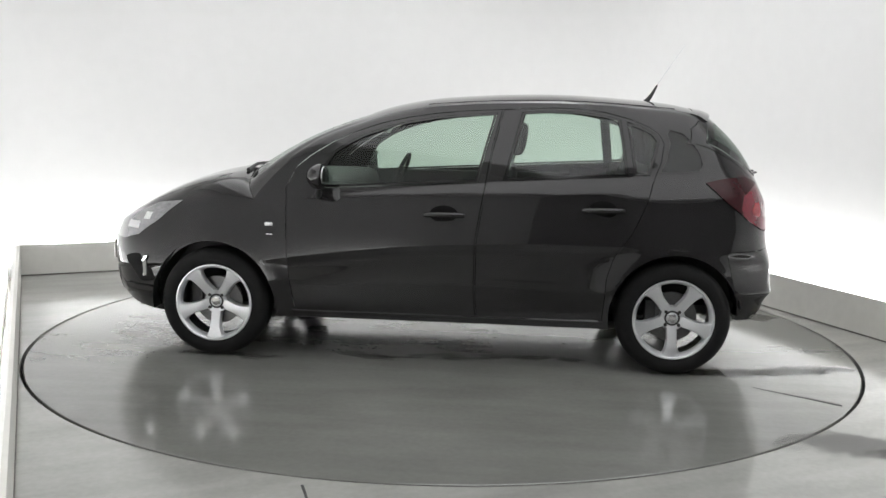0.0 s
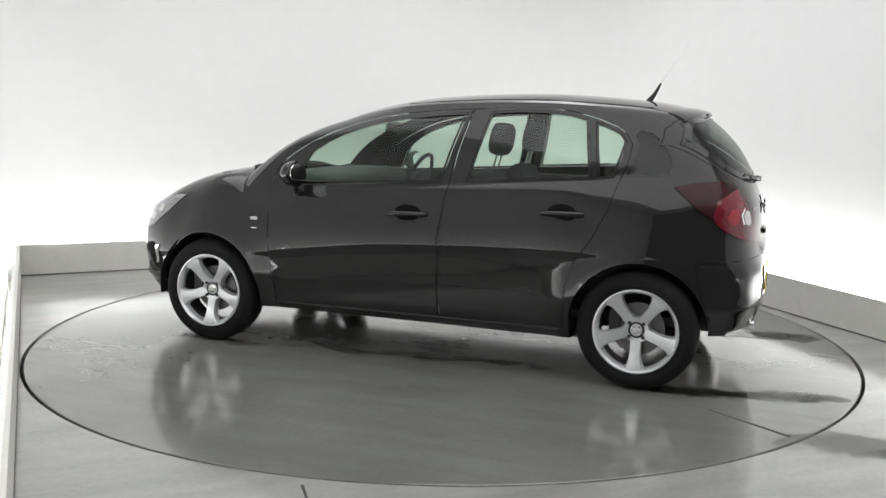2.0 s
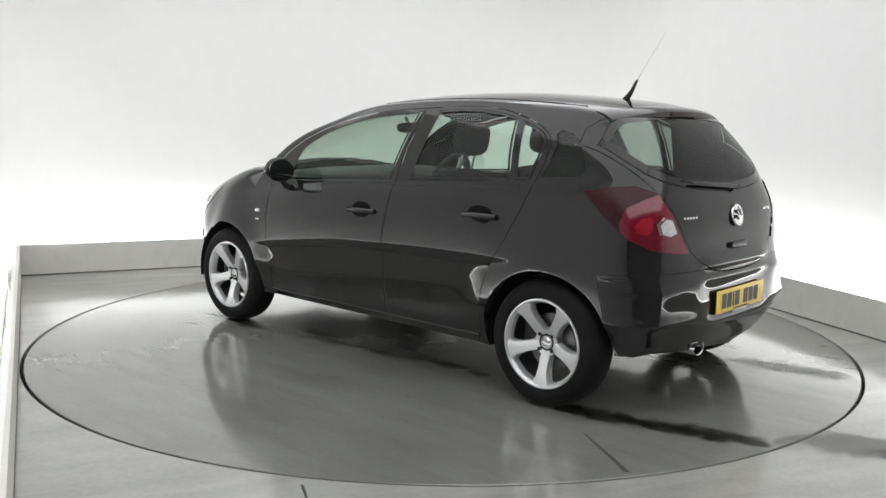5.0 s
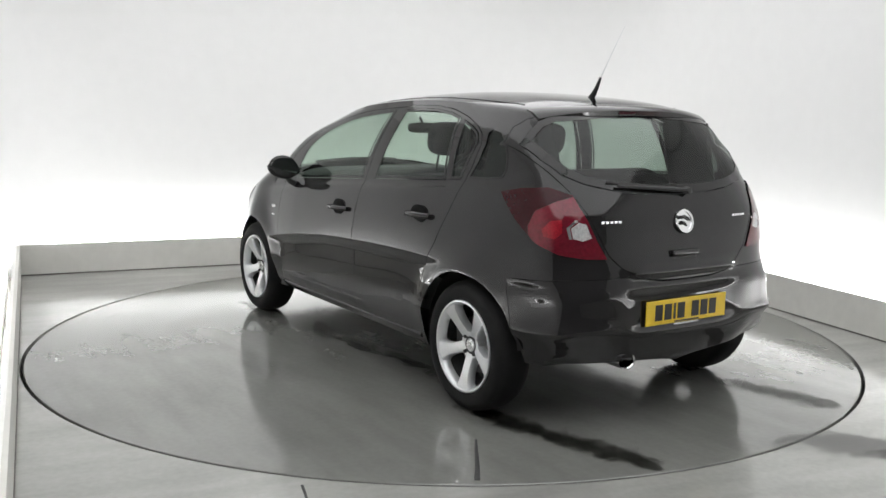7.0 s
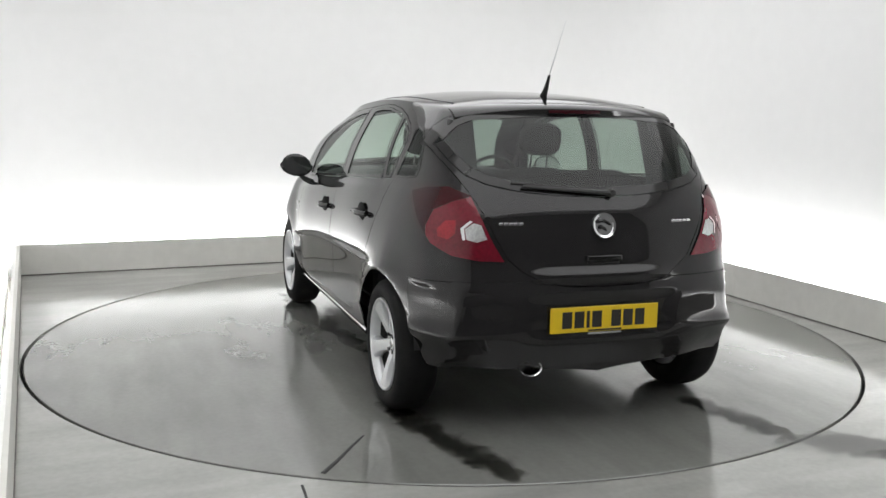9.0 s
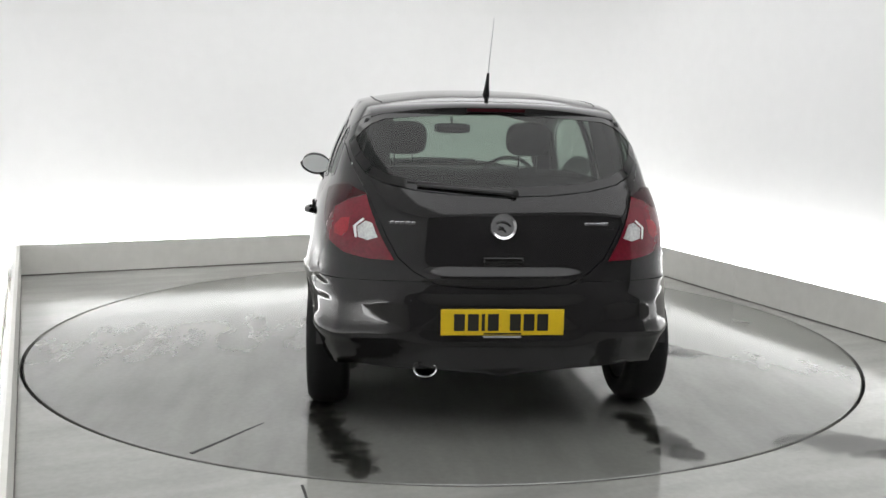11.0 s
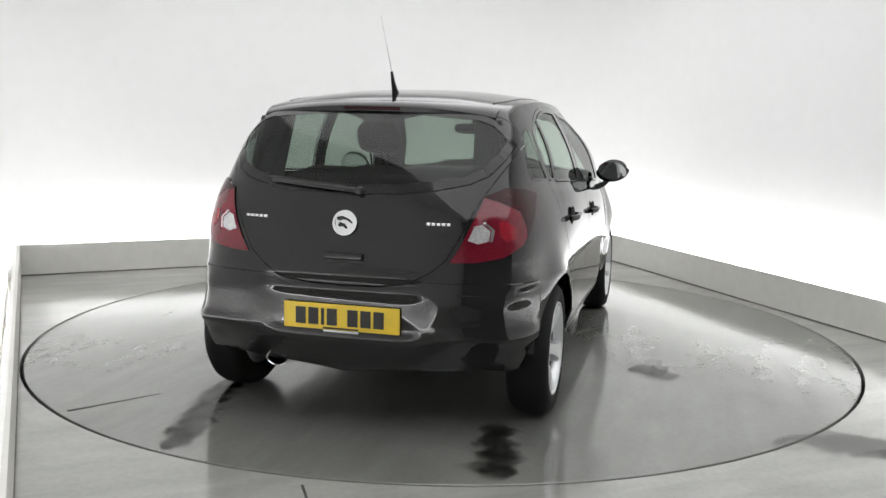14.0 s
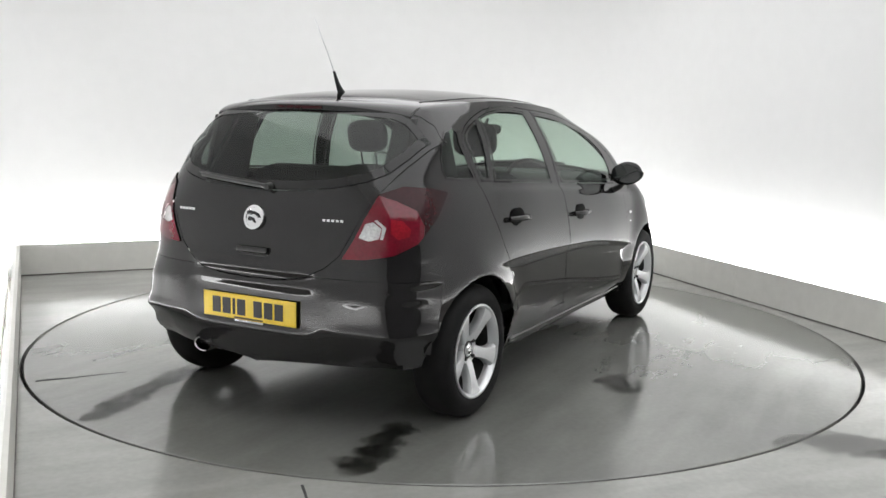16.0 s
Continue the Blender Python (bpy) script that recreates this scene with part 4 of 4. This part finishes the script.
part("rod", tube([ab + Vector((-0.045, 0, 0.10)), ab + Vector((-0.115, 0, 0.21)), ab + Vector((-0.20, 0, 0.34))], 0.0024, 0.0012, 6), M_ALLOY, aer, True, "thin grey aerial rod")

# roof rails' end caps, door handles, mirrors, repeaters
for sg in (1, -1):
    for hx, hz in ((-0.02, 0.835), (-0.86, 0.880)):
        p, nn = on_side(hx, hz, sg)
        # a shallow raised dome; its near-black colour stands in for a hollow's shade
        base = lathe([(0.0, 0.006), (0.045, 0.004), (0.052, 0.0)], 24)
        bmesh.ops.scale(base, vec=(1.5, sg, 0.95), verts=base.verts)
        bmesh.ops.recalc_face_normals(base, faces=base.faces)
        bmesh.ops.translate(base, verts=base.verts, vec=p)
        h = part("door_handle", tube([p + Vector((dx, sg * dy, dz)) for dx, dy, dz in ((0.10, 0.004, -0.003), (0.075, 0.026, 0), (0.0, 0.033, 0.002), (-0.075, 0.03, 0.002), (-0.105, 0.006, 0))], 0.014, 0.014, 10), M_PAINT, car, True, "black pull-type door handle")
        part("handle_cup", base, M_RECESS_SHADE, h)
    # door mirror
        bm = bmesh.new()
    bmesh.ops.create_uvsphere(bm, u_segments=28, v_segments=18, radius=1)
    for v in bm.verts:
        x, y, z = v.co
        v.co = Vector((0.080 * x if x > 0 else 0.018 * x, 0.106 * y * (1 - 0.12 * (z > 0)), 0.072 * z + 0.008 * y * sg))
        if x < 0:
            v.co.x = max(v.co.x, -0.014)
    bmesh.ops.translate(bm, verts=bm.verts, vec=(0.63, sg * 0.885, 1.024))
    mir = part("door_mirror", bm, M_PAINT, car, True, "black door mirror")
    g = bmesh.new()
    bmesh.ops.create_circle(g, cap_ends=True, segments=28, radius=1)
    for v in g.verts:
        v.co = Vector((0.614, sg * 0.885 + v.co.x * 0.090, 1.024 + v.co.y * 0.057 + 0.008 * v.co.x))
    ext = bmesh.ops.extrude_face_region(g, geom=g.faces[:])["geom"]
    bmesh.ops.translate(g, vec=(-0.004, 0, 0), verts=[e for e in ext if isinstance(e, bmesh.types.BMVert)])
    bmesh.ops.recalc_face_normals(g, faces=g.faces)
    part("mirror_glass", g, M_MIRROR, mir, False, "silvered mirror glass")
    part("mirror_foot", tube([(0.65, sg * 0.86, 0.965), (0.66, sg * 0.83, 0.935), (0.67, sg * 0.79, 0.915)], 0.015, 0.020, 12), M_PLASTIC, mir)
    # side repeater and small mark on the wing
    p, _ = on_side(0.94, 0.755, sg)
    part("side_repeater", box_bm(p.x, p.y + sg * 0.002, p.z, 0.045, 0.010, 0.020, 0.004, 2), M_CLEARLENS, car, True, "small clear side repeater")
    p, _ = on_side(0.935, 0.70, sg)
    part("wing_mark", box_bm(p.x, p.y, p.z, 0.036, 0.004, 0.006, 0.001), M_CHROME, car, False, "small chrome trim mark")
    # black sill strip
    part("sill", tube([on_side(x, 0.275, sg, -0.012)[0] for x in np.linspace(-0.86, 0.82, 12)], 0.018, 0.018, 8), M_PAINT, car, True, "black side sill")
    # roof gutter strip
    part("roof_strip", tube([on_top(x, sg * yy, 0.001) for x, yy in ((-1.25, 0.50), (-1.1, 0.525), (-0.9, 0.535), (-0.7, 0.54), (-0.5, 0.542), (-0.3, 0.54), (-0.1, 0.535), (0.1, 0.52))], 0.004, 0.003, 6), M_PLASTIC, car)

# front wipers, front plate, grille, fog lamps
part("front_wiper", tube([(1.18, 0.40, 1.020), (1.215, 0.1, 1.040), (1.20, -0.25, 1.035)], 0.012, 0.008, 8), M_PLASTIC, car)
part("front_wiper", tube([(1.15, -0.1, 1.025), (1.10, -0.40, 0.995), (1.05, -0.55, 0.97)], 0.012, 0.008, 8), M_PLASTIC, car)


def nose_patch(pts, lift, thick):
    """A plate on the front, following the body: rows of (y, z)."""
    bm = bmesh.new()
    rows = []
    for row in pts:
        r = []
        for y, z in row:
            p, nn, _, _ = SKIN.ray_cast(Vector((3.2, y * 1.9, z)), (Vector((1.4, y * 0.72, z)) - Vector((3.2, y * 1.9, z))).normalized())
            r.append(p + nn * lift)
        rows.append(r)
    vs = [[bm.verts.new(p) for p in r] for r in rows]
    lo = [[bm.verts.new(p - Vector((thick, 0, 0))) for p in r] for r in rows]
    for g in (vs, lo):
        for a, b in zip(g, g[1:]):
            for i in range(len(a) - 1):
                bm.faces.new((a[i], a[i + 1], b[i + 1], b[i]))
    loop = lambda g: g[0] + [r[-1] for r in g[1:-1]] + g[-1][::-1] + [r[0] for r in g[-2:0:-1]]
    p, q = loop(vs), loop(lo)
    for i in range(len(p)):
        j = (i + 1) % len(p)
        bm.faces.new((p[i], p[j], q[j], q[i]))
    bmesh.ops.recalc_face_normals(bm, faces=bm.faces)
    return bm


span = lambda y0, y1, n, zs: [[(y0 + (y1 - y0) * i / n, z) for i in range(n + 1)] for z in zs]
part("front_grille", nose_patch(span(-0.42, 0.42, 16, (0.30, 0.36, 0.42)), 0.004, 0.01), M_PLASTIC, car, True, "black lower grille")
part("upper_grille", nose_patch(span(-0.36, 0.36, 14, (0.585, 0.60, 0.615)), 0.006, 0.01), M_CHROME, car, True, "chrome grille bar")
part("front_plate", box_bm(2.080, 0, 0.50, 0.01, 0.52, 0.111, 0.002, 1), M_WHITEPLATE, car, False, "white front number plate")
for sg in (1, -1):
    fog = part("fog_surround", nose_patch([[(sg * (0.66 + 0.15 * i / 6 - 0.5 * abs(i / 3 - 1) * dz), 0.465 + dz * (1 - 0.35 * (i / 3 - 1) ** 2)) for i in range(7)] for dz in (-0.075, -0.04, 0.0, 0.04, 0.085)], 0.005, 0.012), M_RECESS_SHADE, car, True, "black oval fog lamp recess")
    part("fog_trim", nose_patch([[(sg * (0.752 + dz * 0.35), 0.425 + dz), (sg * (0.768 + dz * 0.35), 0.425 + dz)] for dz in (0, 0.03, 0.06, 0.09, 0.115)], 0.012, 0.010), M_CHROME, fog, True, "curved chrome fog lamp trim")
    part("chin_fin", nose_patch(span(sg * 0.58, sg * 0.84, 6, (0.338, 0.352, 0.366)), 0.014, 0.02), M_PAINT, car, True, "black lip below the fog lamp")
# glass reflectors inside the headlights
for sg in (1, -1):
    part("headlight_bulb", nose_patch([[(sg * (0.60 + 0.05 * i), 0.69 + 0.02 * j) for i in range(3)] for j in range(3)], 0.006, 0.01), M_CHROME, car, True, "bright headlight reflector")
    part("indicator_lens", nose_patch([[(sg * (0.735 + 0.02 * i), 0.745 + 0.02 * j) for i in range(3)] for j in range(3)], 0.006, 0.01), M_CLEARLENS, car, True, "clear front indicator")

# ---------------------------------------------------------------- the car's inside
part("cabin_floor", box_bm(-0.3, 0, 0.34, 2.5, 1.34, 0.04), M_DASH, car, False)
part("boot_floor", box_bm(-1.52, 0, 0.55, 0.42, 1.0, 0.04), M_DASH, car, False)
part("headliner", box_bm(-0.55, 0, 1.412, 1.0, 0.84, 0.012, 0.005), M_HEADLINER, car, True, "pale grey headliner")
for sg in (1, -1):
    part("door_trim", box_bm(0.0, sg * 0.715, 0.70, 1.5, 0.05, 0.56, 0.02), M_DASH, car)
    part("boot_trim", box_bm(-1.26, sg * 0.60, 0.82, 0.50, 0.06, 0.36, 0.02), M_DASH, car)
for sg in (1, -1):
    # inner rear pillar trim, leaning with the rear window
    bm = bmesh.new()
    c = [bm.verts.new((x, sg * y, z)) for x, y, z in ((-1.59, 0.48, 1.02), (-1.50, 0.585, 1.02), (-1.20, 0.64, 1.02), (-1.24, 0.55, 1.02), (-1.37, 0.44, 1.37), (-1.33, 0.52, 1.355), (-1.17, 0.55, 1.37), (-1.19, 0.49, 1.38))]
    for q in ((0, 1, 2, 3), (4, 5, 6, 7), (0, 1, 5, 4), (1, 2, 6, 5), (2, 3, 7, 6), (3, 0, 4, 7)):
        bm.faces.new([c[i] for i in q])
    bmesh.ops.recalc_face_normals(bm, faces=bm.faces)
    bmesh.ops.bevel(bm, geom=bm.edges[:], offset=0.015, segments=2, affect="EDGES")
    part("rear_pillar_trim", bm, M_DASH, car)
    part("quarter_trim", box_bm(-1.27, sg * 0.60, 1.18, 0.30, 0.03, 0.34, 0.012, 2, Matrix.Rotation(radians(14) * sg, 4, "X")), M_DASH, car)
part("parcel_shelf", box_bm(-1.43, 0, 1.0, 0.46, 1.14, 0.025, 0.01), M_CLOTH, car)


def rounded(cx, cy, cz, sx, sy, sz, power=0.45, tilt=0.0):
    """A cushion: a ball pressed towards a box."""
    bm = bmesh.new()
    bmesh.ops.create_uvsphere(bm, u_segments=28, v_segments=18, radius=1)
    for v in bm.verts:
        v.co = Vector([math.copysign(abs(c) ** power, c) * s / 2 for c, s in zip(v.co, (sx, sy, sz))])
    bmesh.ops.rotate(bm, verts=bm.verts, matrix=Matrix.Rotation(radians(tilt), 3, "Y"))
    bmesh.ops.translate(bm, verts=bm.verts, vec=(cx, cy, cz))
    return bm


for sg in (1, -1):
    s = part("front_seat", rounded(0.06, sg * 0.36, 0.56, 0.52, 0.50, 0.20), M_CLOTH, car, True, "charcoal cloth front seat")
    part("backrest", rounded(-0.26, sg * 0.36, 0.77, 0.15, 0.50, 0.60, 0.5, -16), M_CLOTH, s)
    part("headrest", rounded(-0.395, sg * 0.35, 1.232, 0.11, 0.25, 0.185, 0.62, -10), M_CLOTH, s)
    for d in (-0.05, 0.05):
        part("headrest_post", tube([(-0.35, sg * 0.355 + d, 1.03), (-0.39, sg * 0.355 + d, 1.18)], 0.006), M_CHROME, s)
bench = part("rear_seat", rounded(-0.78, 0, 0.60, 0.50, 1.26, 0.20, 0.35), M_CLOTH, car, True, "charcoal cloth rear bench seat")
part("backrest", rounded(-1.07, 0, 0.85, 0.15, 1.22, 0.50, 0.35, -16), M_CLOTH, bench)
for y in (-0.36, 0.36):
    part("headrest", rounded(-1.12, y, 1.05, 0.08, 0.25, 0.10, 0.5, -12), M_CLOTH, bench)
part("dashboard", rounded(0.78, 0, 0.86, 0.50, 1.36, 0.30, 0.45), M_DASH, car)
st = lathe([(0.182 + 0.013 * math.cos(a), 0.013 * math.sin(a)) for a in np.linspace(0, 2 * math.pi, 9)], 36, "X")
bmesh.ops.rotate(st, verts=st.verts, matrix=Matrix.Rotation(radians(-24), 3, "Y"))
bmesh.ops.translate(st, verts=st.verts, vec=(0.40, -0.36, 0.93))
wheel_rim = part("steering_wheel", st, M_DASH, car)
part("steering_hub", rounded(0.42, -0.36, 0.92, 0.06, 0.16, 0.12, 0.6, -24), M_DASH, wheel_rim)
part("steering_spoke", box_bm(0.41, -0.36, 0.925, 0.02, 0.34, 0.035, 0.008), M_DASH, wheel_rim)
rm = part("rear_view_mirror", rounded(0.42, 0.0, 1.275, 0.035, 0.235, 0.065, 0.5, 10), M_GLOSSBLACK, car, True, "black interior mirror")
part("mirror_stalk", tube([(0.42, 0, 1.28), (0.47, 0, 1.34)], 0.01), M_GLOSSBLACK, rm)

# ---------------------------------------------------------------- what moves
OFF = Matrix.Translation((-0.0489, -0.0800, 0.0))


def turned(t):
    return math.degrees(3.04999 - 0.130772 * t + 0.000428723 * t * t)


def motions():
    steps = [i * 0.5 for i in range(33)]
    walk(table, [(t, pose(0.009, 0.055, 0, 0, 0, turned(t))) for t in steps])
    walk(car, [(t, pose(0, 0, 0, 0, 0, turned(t)) @ OFF) for t in steps])


motions()
